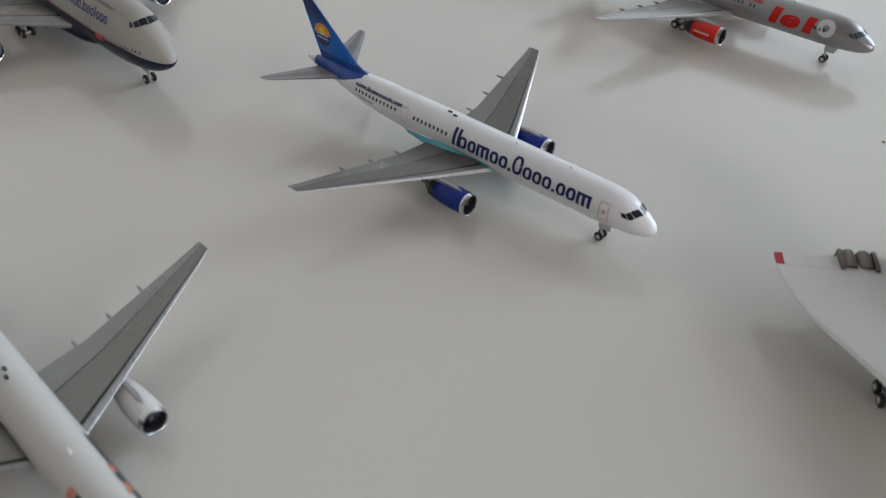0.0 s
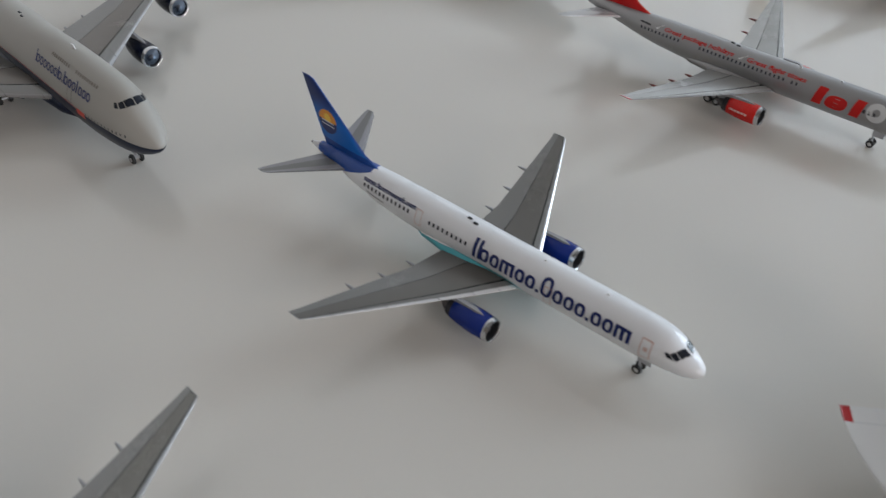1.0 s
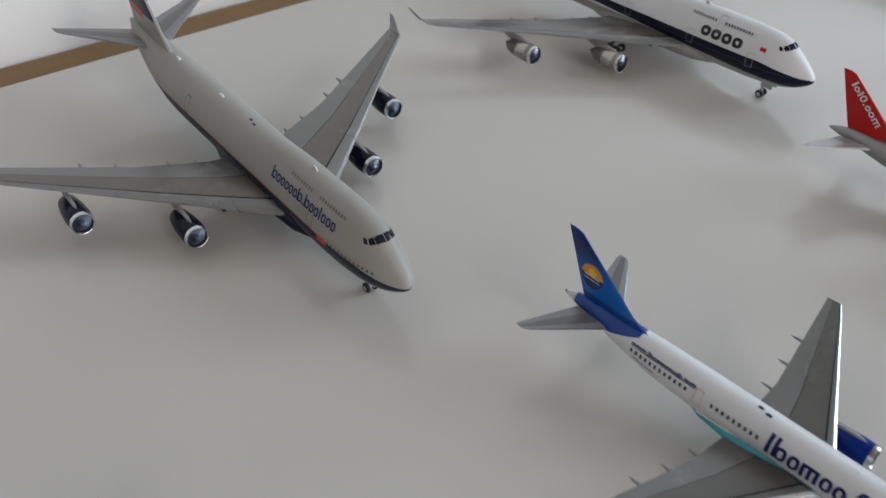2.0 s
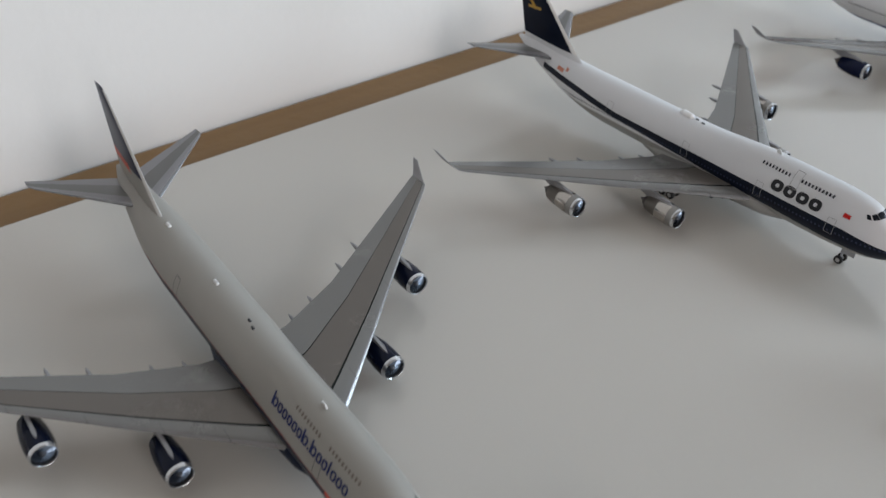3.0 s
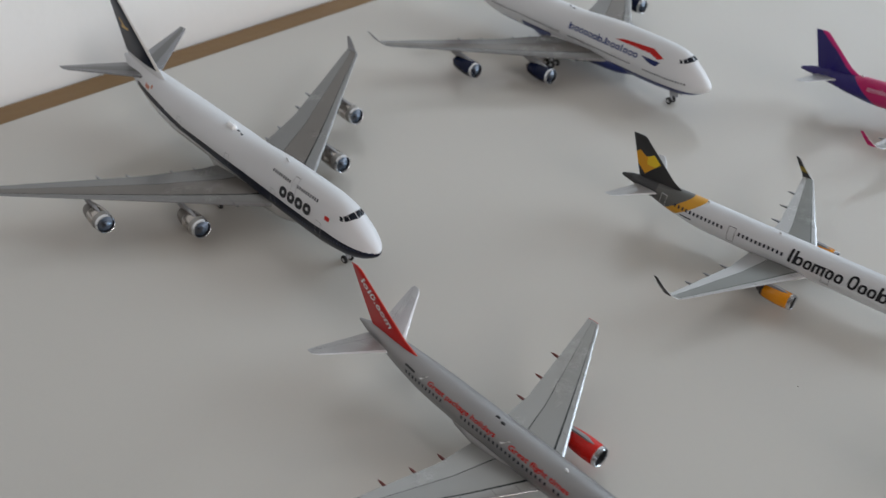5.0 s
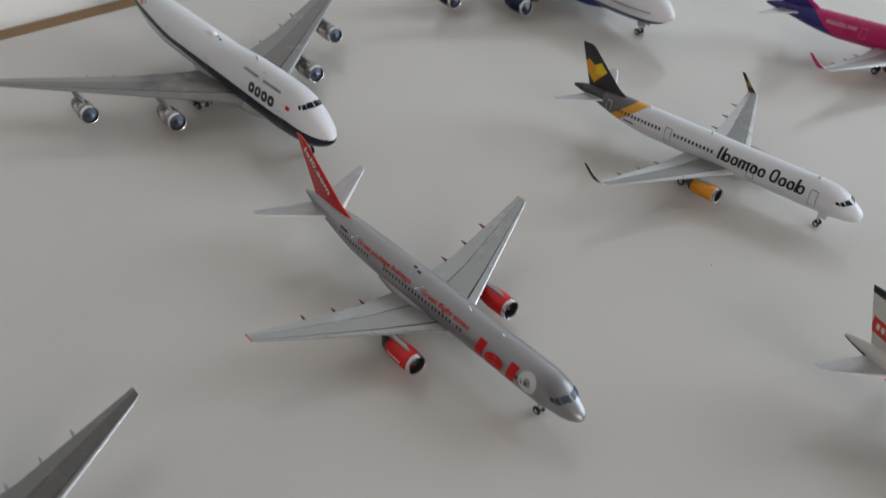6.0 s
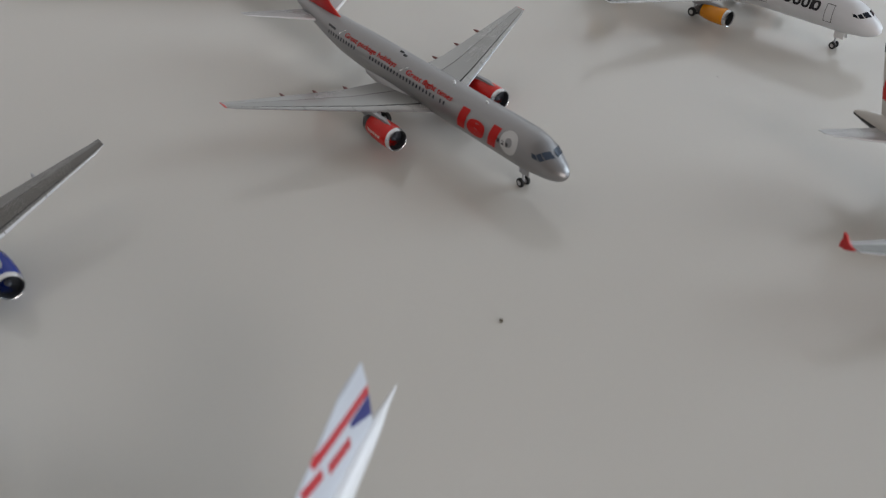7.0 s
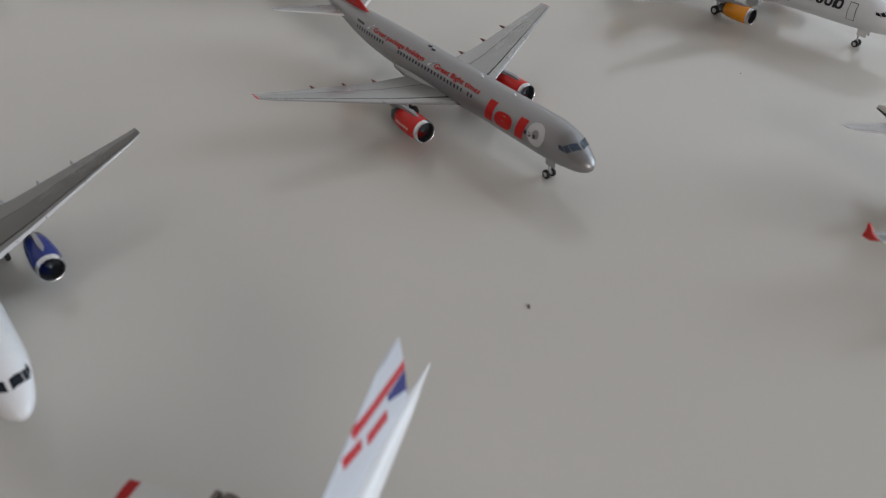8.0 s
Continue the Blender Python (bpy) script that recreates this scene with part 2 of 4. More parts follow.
def marks(name, body, plan, d0, d1, z0, z1, mat, parent, label="", stem=0.27, lean=0.0, low=0.72):
    """A line of plain bars and rings in place of a wordmark: t tall bar, b bar and ring, o ring, d dot, W three bars, T tall ring, blank gap."""
    width = {"t": 0.62, "o": 1.0, "b": 1.22, "d": 0.42, " ": 0.45, "W": 1.5, "T": 1.15}
    unit = (d0 - d1) / sum(width[c] for c in plan)
    p, at, mid = Print(body), d0, z0 + low * (z1 - z0)
    s = stem * unit

    def ring(a, b, top):
        """A rounded ring between two distances, from the foot line up to a height."""
        base, k, ca, ra, cz, rz = len(p.verts), 22, (a + b) / 2, (a - b) / 2, (z0 + top) / 2, (top - z0) / 2
        foot, head = body.phi(ca, z0), body.phi(ca, top)
        for i in range(k):
            t = 2 * math.pi * i / k
            co, si = (math.copysign(abs(f(t)) ** 0.78, f(t)) for f in (math.cos, math.sin))
            for cut in (0.0, s * 0.92):
                v = cz + (rz - cut * 0.8) * si
                d = ca - (ra - cut) * co - lean * (v - z0) / (z1 - z0)
                p.verts.append(body.skin(d, foot + (head - foot) * (v - z0) / (top - z0), p.off))
        p.faces += [(base + 2 * i, base + 2 * i + 1, base + 2 * ((i + 1) % k) + 1, base + 2 * ((i + 1) % k)) for i in range(k)]

    for c in plan:
        w = width[c] * unit
        b = at - w * 0.9
        if c == "d":
            p.box(at, at - s, z0, z0 + s, 1, 1)
        elif c == "T":
            ring(at, b, z1)
        elif c == "o":
            ring(at, b, mid)
        elif c == "W":
            m, up = (at + b) / 2, lean * low
            for a in (at, m + s / 2, b + s):
                p.box(a, a - s, z0, mid - 0.25 * s, 1, 4, up)
            p.box(at - up, b - up, mid - 0.7 * s, mid, 4, 1)
        elif c == "t":
            p.box(at - s * 0.3, at - s * 1.35, z0, z1, 1, 5, lean)
        elif c == "b":
            p.box(at, at - s, z0, z1, 1, 5, lean)
            ring(at - s * 0.55, b, mid)
        at -= w
    return tagged(p.done(name, mat, parent, label), kind="stuff")


def words(name, text, body, d0, d1, z0, size, mat, parent, label=""):
    """A readable line printed along the starboard skin, from d0 forward to d1."""
    cu = bpy.data.curves.new(name, "FONT")
    cu.body, cu.size, cu.resolution_u, cu.offset, cu.shear = text, size, 2, 0.022 * size, 0.15
    tmp = bpy.data.objects.new(name, cu)
    scene.collection.objects.link(tmp)
    bpy.context.view_layer.update()
    mesh = bpy.data.meshes.new_from_object(tmp.evaluated_get(bpy.context.evaluated_depsgraph_get()))
    bpy.data.objects.remove(tmp)
    bm = bmesh.new()
    bm.from_mesh(mesh)
    xs = [v.co.x for v in bm.verts]
    left, span = min(xs), max(xs) - min(xs)
    for h in np.arange(-0.3, 1.2, 0.12):
        bmesh.ops.bisect_plane(bm, geom=bm.verts[:] + bm.edges[:] + bm.faces[:], plane_co=(0, h * size, 0), plane_no=(0, 1, 0))
    bm.verts.ensure_lookup_table()
    verts = []
    for v in bm.verts:
        d = d0 + (d1 - d0) * (v.co.x - left) / span
        verts.append(body.skin(d, body.phi(d, z0) + v.co.y / 1.95, 0.035))
    faces = [tuple(v.index for v in f.verts) for f in bm.faces]
    bm.free()
    bpy.data.meshes.remove(mesh)
    return finish(name, verts, faces, mat, parent, label)


def window_row(body, parent, spans, z, w=0.24, h=0.34, pitch=0.53, mat=None):
    for d0, d1 in spans:
        for i in range(int((d0 - d1) / pitch)):
            d = d0 - i * pitch
            p = Print(body)
            p.box(d, d - w, z, z + h, 1, 1)
            p.done("cabin_window", mat or m_win, parent)


def engine(parent, x0, y, z, r, length, mat, wing_z, label="", pylon_mat=None, core=True, strake=True, back=1.0, fan_mat=None, fan_in=0.68, lip=0):
    """A turbofan: cowl with a hollow intake, chrome lip, fan, core and pylon."""
    prof = [(-0.9, 0.80 * r), (-0.35, 0.80 * r), (-0.12, 0.83 * r), (-0.02, 0.88 * r), (0.0, 0.92 * r), (-0.12, 0.965 * r), (-0.5, 1.0 * r), (-0.35 * length, 1.04 * r),
            (-0.62 * length, 0.99 * r), (-0.85 * length, 0.88 * r), (-length, 0.76 * r), (-length + 0.05, 0.70 * r), (-0.8 * length, 0.66 * r)]
    cowl = lathe("engine", prof, [mat, m_hole, m_chrome], parent, (x0, y, z), label, picks=[1, 1, 1 + lip, 2, 2, 2 * lip, 0, 0, 0, 0, 0, 1])
    lathe("fan_hub", [(0.30 - fan_in, 0.0), (0.24 - fan_in, 0.10 * r), (0.06 - fan_in, 0.20 * r), (-0.14 - fan_in, 0.25 * r)], m_fan_hub, cowl, (x0, y, z), k=14)
    verts, faces = [], []
    for i in range(20):
        a = 2 * math.pi * i / 20
        for rr, da, dx in ((0.24 * r, 0.0, 0.0), (0.79 * r, 0.1, -0.02), (0.79 * r, 0.36, -0.16), (0.24 * r, 0.26, -0.14)):
            verts.append((x0 - fan_in + dx, y + rr * math.cos(a + da), z + rr * math.sin(a + da)))
        faces.append((4 * i, 4 * i + 1, 4 * i + 2, 4 * i + 3))
    finish("fan", verts, faces, fan_mat or m_fan, cowl)
    if core:
        lathe("exhaust_core", [(-0.78 * length, 0.62 * r), (-length, 0.56 * r), (-length * 1.12, 0.44 * r), (-length * 1.13, 0.30 * r), (-length * 1.26, 0.06 * r)], m_core, cowl, (x0, y, z), k=18)
    top = z + r
    xf, xr = x0 - 0.22 * length, x0 - length * 1.35 * back
    t = 0.20
    verts = [(xf, y, top + 0.02), (xf - 1.0, y - t, top + 0.28), (xr, y - t * 0.6, wing_z + 0.1), (xr, y - t * 0.6, wing_z - 0.7), (x0 - 0.8 * length, y - t, z + 0.4 * r), (xf - 0.4, y - t, z + 0.85 * r),
             (xf - 1.0, y + t, top + 0.28), (xr, y + t * 0.6, wing_z + 0.1), (xr, y + t * 0.6, wing_z - 0.7), (x0 - 0.8 * length, y + t, z + 0.4 * r), (xf - 0.4, y + t, z + 0.85 * r)]
    faces = [(0, 1, 5), (0, 10, 6), (1, 2, 3, 4, 5), (6, 10, 9, 8, 7), (0, 6, 1), (0, 5, 10), (1, 6, 7, 2), (2, 7, 8, 3), (3, 8, 9, 4), (4, 9, 10, 5)]
    finish("pylon", verts, faces, pylon_mat or m_wing_edge, cowl)
    return cowl


WHEELS = {}


def wheel(parent, x, y, r, w):
    key = (round(r, 3), round(w, 3))
    if key not in WHEELS:
        k, verts, faces, idx = 18, [], [], []
        prof = [(-w / 2, 0.0), (-w / 2, 0.5 * r), (-w / 2 - 0.01, 0.62 * r), (-w * 0.46, 0.88 * r), (-w * 0.28, r), (w * 0.28, r), (w * 0.46, 0.88 * r), (w / 2 + 0.01, 0.62 * r), (w / 2, 0.5 * r), (w / 2, 0.0)]
        for yy, rr in prof:
            verts += [(rr * math.cos(2 * math.pi * i / k), yy, rr * math.sin(2 * math.pi * i / k)) for i in range(k)]
        for j in range(len(prof) - 1):
            faces += [(j * k + i, j * k + (i + 1) % k, (j + 1) * k + (i + 1) % k, (j + 1) * k + i) for i in range(k)]
            idx += [1 if j in (0, 8) else 0] * k
        ob = finish("wheel", verts, faces, [m_tyre, m_hub], parent, picks=idx)
        WHEELS[key] = ob
    else:
        ob = new("wheel", WHEELS[key].data)
        ob.parent = parent
    ob.location = (x * S, y * S, r * S)
    return ob


def tube(verts, faces, a, b, r, k=8):
    a, b = Vector(a), Vector(b)
    side = (b - a).orthogonal().normalized()
    other = (b - a).cross(side).normalized()
    base = len(verts)
    for p in (a, b):
        verts += [tuple(p + r * (math.cos(2 * math.pi * i / k) * side + math.sin(2 * math.pi * i / k) * other)) for i in range(k)]
    faces += [(base + i, base + (i + 1) % k, base + k + (i + 1) % k, base + k + i) for i in range(k)]
    faces += [tuple(base + i for i in range(k)), tuple(base + k + i for i in range(k))]


def gear(name, parent, x, y, top, r, w, track, axles, strut=0.18, mat=None):
    """An undercarriage leg with its strut, drag brace, axles and wheels."""
    verts, faces = [], []
    tube(verts, faces, (x, y, r), (x, y, top), strut)
    tube(verts, faces, (x, y, r + 0.9), (x + 1.1, y, top), strut * 0.6)
    for ax in axles:
        tube(verts, faces, (x + ax, y - track / 2, r), (x + ax, y + track / 2, r), strut * 0.7)
    if len(axles) > 1:
        tube(verts, faces, (x + min(axles), y, r), (x + max(axles), y, r), strut * 0.9)
    leg = finish(name, verts, faces, mat or m_strut, parent)
    for ax in axles:
        for side in (-1, 1):
            wheel(leg, x + ax, y + side * track / 2, r, w)
    return leg


def gear_door(parent, x, y, z0, z1, length, mat):
    slab("gear_door", [(x - length / 2, y, z0), (x + length / 2, y, z0), (x + length / 2, y, z1), (x - length / 2, y, z1)], 0.07, mat, parent)


def fairing(parent, x, y, z, length, r, mat):
    """A flap-track canoe under the trailing edge."""
    lathe("flap_track_fairing", [(length * 0.5, 0.02), (length * 0.35, r * 0.7), (0, r), (-length * 0.3, r * 0.8), (-length * 0.5, 0.03)], mat, parent, (x, y, z), k=10)


# ---- wing finishes: U runs over the chord, V over the span ----
def wing_paint(name, edge, panel, line, front=0.15, rear=0.62, tip=0.96, nose=0.06, width=0.007, tips=None, slat=0.60):
    # The silver slat tone also holds painted window glint along the leading edge.
    layers = [(lambda x, y, z, u, v: (u > front) & (u < rear) & (v < tip), panel), (lambda x, y, z, u, v: u < nose, (slat, slat, slat * 1.015)), (lambda x, y, z, u, v: (u < 0.13) & (v < 1.5) & ((v * 8.0).op("FRACT") < 0.018), (0.16, 0.16, 0.16))]
    if line:
        layers.append((lambda x, y, z, u, v: ((u.near(front, width * 2.0) | u.near(rear, width)) & (v < tip)) | (v.near(tip, 0.006) & (u > front) & (u < rear)), line))
    layers.append((lambda x, y, z, u, v: v > 1.5, (0.56, 0.56, 0.57)))
    if tips:
        layers.append((lambda x, y, z, u, v: (v < 1.5) & ((v > 0.986) | ((v > 0.95) & (y < 0))), tips))
    return paint(name, edge, layers, rough=0.26, metal=0.40, vary=0.035, metals=[lambda x, y, z, u, v: (u < nose) * 0.35])


m_wing_edge = paint("wing_grey_plain", (0.29, 0.29, 0.30), rough=0.36, metal=0.15)
m_wing_dark = wing_paint("wing_grey_lined", (0.25, 0.25, 0.245), (0.195, 0.19, 0.176), (0.02, 0.025, 0.025), front=0.11, slat=0.40, width=0.010)
# Darker copy of the lined wing grey; shade over this model is in the colour.
m_wing_globe = wing_paint("wing_grey_shaded", (0.175, 0.172, 0.166), (0.120, 0.114, 0.105), (0.015, 0.018, 0.018), slat=0.84, nose=0.05)
m_wing_747 = wing_paint("wing_grey_big", (0.205, 0.203, 0.198), (0.158, 0.143, 0.130), (0.012, 0.015, 0.015), nose=0.035, slat=0.36, front=0.2, rear=0.62, width=0.006)
m_wing_light = wing_paint("wing_light_grey_lined", (0.39, 0.39, 0.38), (0.335, 0.335, 0.325), (0.03, 0.035, 0.035), front=0.16, rear=0.62, tip=0.88, width=0.008, tips=RED, slat=0.42, nose=0.03)
m_wing_bus = wing_paint("wing_grey_bus", (0.48, 0.48, 0.48), (0.22, 0.224, 0.214), (0.05, 0.06, 0.055), front=0.16, rear=0.66, width=0.006, nose=0.055, slat=0.74)
m_tail = paint("tailplane_grey", (0.27, 0.27, 0.28), [(lambda x, y, z, u, v: (u > 0.28) & (u < 0.7), (0.175, 0.175, 0.172))], rough=0.36, metal=0.15, metals=[lambda x, y, z, u, v: u < 0.06])
m_tail_light = paint("tailplane_light_grey", (0.42, 0.42, 0.425), [(lambda x, y, z, u, v: u < 0.11, (0.78, 0.78, 0.79)), (lambda x, y, z, u, v: (u > 0.72) & (u < 0.735), (0.2, 0.2, 0.2))], rough=0.28, metal=0.25)


def airliner(name, label, x, y, heading):
    root = new(name)
    root.matrix_world = pose(x, y, 0, 0, 0, heading)
    return tagged(root, label, "model airliner", "die-cast model airliners on the white table")


def wing_pair(parent, name, sections, mat, label=""):
    """Both sides of a wing: sections (y, x leading, x trailing, z, half thickness)."""
    for side in (-1, 1):
        loft(name, [((xl, side * yy, z), (xt, side * yy, z - 0.0), (0, 0, th)) for yy, xl, xt, z, th in sections], mat, parent, label)


def fin(parent, points, base_t, top_t, mat, label=""):
    """A fin from (x leading, x trailing, z) rows."""
    n = len(points) - 1
    loft("fin", [((xl, 0, z), (xt, 0, z), (0, -(base_t + (top_t - base_t) * i / n), 0)) for i, (xl, xt, z) in enumerate(points)], mat, parent, label, steps=4)


def twin_vents(body, parent, d, gap=0.9):
    for k in (-0.5, 0.5):
        w, t, b, mid = body.at(d + k * gap)
        lathe("roof_vent", [(0.32, 0.0), (0.2, 0.15), (-0.2, 0.15), (-0.32, 0.0)], m_vent, parent, (-d - k * gap, k * 0.25, t - 0.02), k=10)


def blade(parent, body, d, h=0.5, length=0.55, mat=None):
    """A small aerial on the crown."""
    t = body.at(d)[1]
    slab("aerial", [(-d + length / 2, 0, t - 0.1), (-d - length / 2, 0, t - 0.1), (-d - length / 2, 0, t + h), (-d + length * 0.05, 0, t + h)], 0.14, mat or m_white_print, parent)


# ---- narrow twin, 47 m ----
TWIN = Body([(0, 0, 3.62, 3.62), (0.15, 0.43, 4.02, 3.26), (0.5, 0.78, 4.34, 3.00), (1.0, 1.06, 4.66, 2.80), (1.7, 1.33, 5.10, 2.62), (2.6, 1.56, 5.68, 2.50), (3.6, 1.73, 6.07, 2.42),
             (5, 1.88, 6.29, 2.36), (7, 1.90, 6.34, 2.35), (16, 1.90, 6.34, 2.35), (29, 1.90, 6.34, 2.35), (33.5, 1.85, 6.34, 2.70), (38, 1.52, 6.34, 3.42), (42, 1.0, 6.28, 4.22), (45, 0.52, 6.0, 4.78), (46.2, 0.28, 5.65, 5.0), (46.5, 0.12, 5.45, 5.15)], 4.4)


def twin(name, label, place, body_mat, fin_mat, engine_mat, wing_mat, tail_mat, canoe_mat, tip_mat=None, pylon_mat=None, belly_mat=None, glass_mat=None):
    p = airliner(name, label, *place)
    TWIN.mesh(body_mat, p)
    lathe("wing_root_fairing", [(7.2, 0.1), (5.5, 1.1), (2.5, 1.8), (-1.0, 2.1), (-4.0, 2.12), (-7.0, 1.7), (-9.2, 0.7), (-10.0, 0.1)], belly_mat or body_mat, p, (-22.3, 0, 3.05), k=30, squash=0.46)
    wing_pair(p, "wing", [(0.8, -17.3, -26.2, 2.95, 0.42), (6.5, -20.5, -26.4, 3.55, 0.28), (17.6, -26.55, -28.45, 5.08, 0.11), (18.62, -27.2, -28.66, 5.26, 0.05)], wing_mat)
    wing_pair(p, "tailplane", [(0.3, -39.6, -44.3, 5.0, 0.2), (7.2, -44.55, -46.05, 5.85, 0.07), (7.7, -45.1, -46.0, 5.95, 0.03)], tail_mat)
    fin(p, [(-36.0, -44.2, 6.05), (-38.4, -44.7, 7.2), (-45.3, -46.95, 13.1), (-45.9, -47.05, 13.27)], 0.26, 0.08, fin_mat)
    for s in (-1, 1):
        engine(p, -16.45, s * 6.4, 2.10, 1.16, 4.85, engine_mat, 3.3, pylon_mat=pylon_mat, lip=1)
        gear("main_gear", p, -23.9, s * 3.7, 3.0, 0.56, 0.42, 1.1, (-0.6, 0.6))
        for yy, xx, zz in ((5.7, -26.6, 3.2), (9.0, -27.0, 3.65), (12.3, -27.7, 4.1)):
            fairing(p, xx + 0.25, s * yy, zz + 0.1, 2.3, 0.17, canoe_mat)
    gear("nose_gear", p, -5.55, 0, 2.6, 0.46, 0.30, 0.72, (0.0,), 0.13)
    for s in (-1, 1):
        gear_door(p, -5.0, s * 0.42, 1.6, 2.5, 1.3, m_strut)
    glaze = Print(TWIN, 0.03)
    for m in (1, -1):
        f = (lambda a: a) if m == 1 else (lambda a: math.pi - a)
        glaze.patch([(1.74, f(0.80)), (1.36, f(1.47)), (2.00, f(1.47)), (2.34, f(0.90))], 4, 3)
        glaze.patch([(2.06, f(0.42)), (1.78, f(0.75)), (2.38, f(0.86)), (2.64, f(0.58))], 3, 3)
        glaze.patch([(2.82, f(0.31)), (2.16, f(0.39)), (2.72, f(0.57)), (3.05, f(0.54))], 3, 3)
    glaze.done("cockpit_glazing", glass_mat or m_glass, p)
    twin_vents(TWIN, p, 24.35)
    return p


# ---- four-engined jumbo, 70 m ----
JUMBO = Body([(0, 0, 5.35, 5.35), (0.3, 0.68, 6.0, 4.80), (1, 1.24, 6.72, 4.28), (2, 1.78, 7.55, 3.72), (3.3, 2.27, 8.52, 3.22), (4.4, 2.56, 9.38, 2.95), (5.6, 2.79, 9.9, 2.76), (7.5, 3.02, 10.22, 2.58), (10, 3.19, 10.36, 2.45),
              (14, 3.25, 10.38, 2.4), (20, 3.25, 10.28, 2.4), (24, 3.25, 9.95, 2.4), (28, 3.25, 9.55, 2.4), (32, 3.25, 9.38, 2.4), (47, 3.25, 9.35, 2.5), (54, 2.95, 9.4, 3.7), (60, 2.2, 9.55, 5.7), (65, 1.2, 9.65, 7.7), (67.3, 0.6, 9.6, 8.6), (67.9, 0.3, 9.45, 8.95)], 5.7, 0.11)


def jumbo(name, label, place, body_mat, fin_mat, engine_mat, wing_mat, letter_mat=None, pylon_mat=None):
    p = airliner(name, label, *place)
    JUMBO.mesh(body_mat, p)
    lathe("wing_root_fairing", [(14.0, 0.3), (12.0, 2.35), (9.5, 3.2), (5, 3.6), (-1, 3.7), (-7, 3.4), (-11, 2.4), (-14.5, 0.4)], body_mat, p, (-27.5, 0, 3.5), k=32, squash=0.5)
    wing_pair(p, "wing", [(1.5, -18.2, -34.2, 3.9, 0.85), (5.0, -21.4, -34.6, 4.15, 0.7), (12.4, -28.1, -37.4, 4.85, 0.42), (21.4, -36.4, -42.6, 5.55, 0.24), (30.6, -44.75, -48.0, 6.3, 0.12), (31.3, -45.5, -48.3, 6.42, 0.08)], wing_mat)
    for s in (-1, 1):
        loft("winglet", [((-45.5, s * 31.3, 6.40), (-48.3, s * 31.3, 6.40), (0, 0, 0.08)), ((-46.6, s * 31.65, 6.75), (-48.7, s * 31.65, 6.75), (0, s * -0.07, 0.05)), ((-48.75, s * 32.4, 8.1), (-49.7, s * 32.4, 8.1), (0, s * -0.05, 0.02))], m_wing_edge, p)
        engine(p, -23.85, s * 11.85, 2.30, 1.40, 5.2, engine_mat, 4.5, back=1.15, pylon_mat=pylon_mat, fan_mat=m_fan_lit, fan_in=0.42, lip=1)
        engine(p, -32.85, s * 21.3, 3.10, 1.40, 5.2, engine_mat, 5.3, back=1.1, pylon_mat=pylon_mat, fan_mat=m_fan_lit, fan_in=0.42, lip=1)
        gear("wing_gear", p, -30.6, s * 5.4, 4.2, 0.62, 0.48, 1.25, (-0.72, 0.72), 0.22)
        gear("body_gear", p, -33.6, s * 1.9, 3.2, 0.62, 0.48, 1.25, (-0.72, 0.72), 0.22)
        for yy, xx, zz in ((6.2, -35.3, 3.9), (9.2, -36.4, 4.2), (14.6, -39.3, 4.6), (18.0, -41.4, 4.85)):
            fairing(p, xx + 0.5, s * yy, zz + 0.15, 2.9, 0.24, m_wing_edge)
        for dx in (0.0, 0.95):
            lathe("landing_light", [(0.06, 0.0), (0.06, 0.32), (-0.25, 0.34)], m_vent, p, (-22.3 - dx, s * (5.35 + dx * 1.1), 4.12), k=10)
    wing_pair(p, "tailplane", [(0.8, -58.0, -66.2, 8.5, 0.42), (10.3, -66.3, -68.55, 10.35, 0.12), (10.9, -67.0, -68.7, 10.5, 0.05)], m_tail)
    fin(p, [(-53.8, -66.7, 9.3), (-55.6, -67.0, 10.6), (-65.4, -69.15, 19.9), (-66.3, -69.3, 20.34)], 0.5, 0.16, fin_mat)
    gear("nose_gear", p, -7.3, 0, 2.9, 0.58, 0.40, 1.0, (0.0,), 0.18)
    for s in (-1, 1):
        gear_door(p, -6.4, s * 0.6, 1.9, 2.9, 1.8, m_strut)
    glaze = Print(JUMBO, 0.03)
    for m in (1, -1):
        f = (lambda a: a) if m == 1 else (lambda a: math.pi - a)
        glaze.patch([(4.00, f(1.14)), (3.70, f(1.55)), (4.46, f(1.55)), (4.68, f(1.20))], 4, 3)
        glaze.patch([(4.52, f(0.88)), (4.04, f(1.11)), (4.72, f(1.18)), (5.02, f(0.99))], 3, 3)
        glaze.patch([(5.26, f(0.76)), (4.76, f(0.84)), (5.16, f(0.96)), (5.56, f(0.91))], 3, 3)
    glaze.done("cockpit_glazing", m_glass, p)
    twin_vents(JUMBO, p, 31.5, 1.2)
    return p


# ---- single-aisle bus family ----
def bus_body(length):
    e = length
    return Body([(0, 0, 3.5, 3.5), (0.2, 0.64, 4.05, 3.03), (0.7, 1.06, 4.48, 2.73), (1.5, 1.43, 4.98, 2.53), (2.4, 1.69, 5.58, 2.42), (3.4, 1.86, 6.02, 2.33), (5, 1.96, 6.3, 2.27), (7, 1.98, 6.36, 2.25), (e - 22, 1.98, 6.36, 2.25), (e - 14, 1.98, 6.36, 2.28),
                 (e - 9, 1.74, 6.36, 2.98), (e - 5, 1.18, 6.28, 3.9), (e - 2, 0.62, 5.95, 4.55), (e - 0.3, 0.3, 5.5, 4.85), (e, 0.2, 5.4, 4.95)], 4.3)


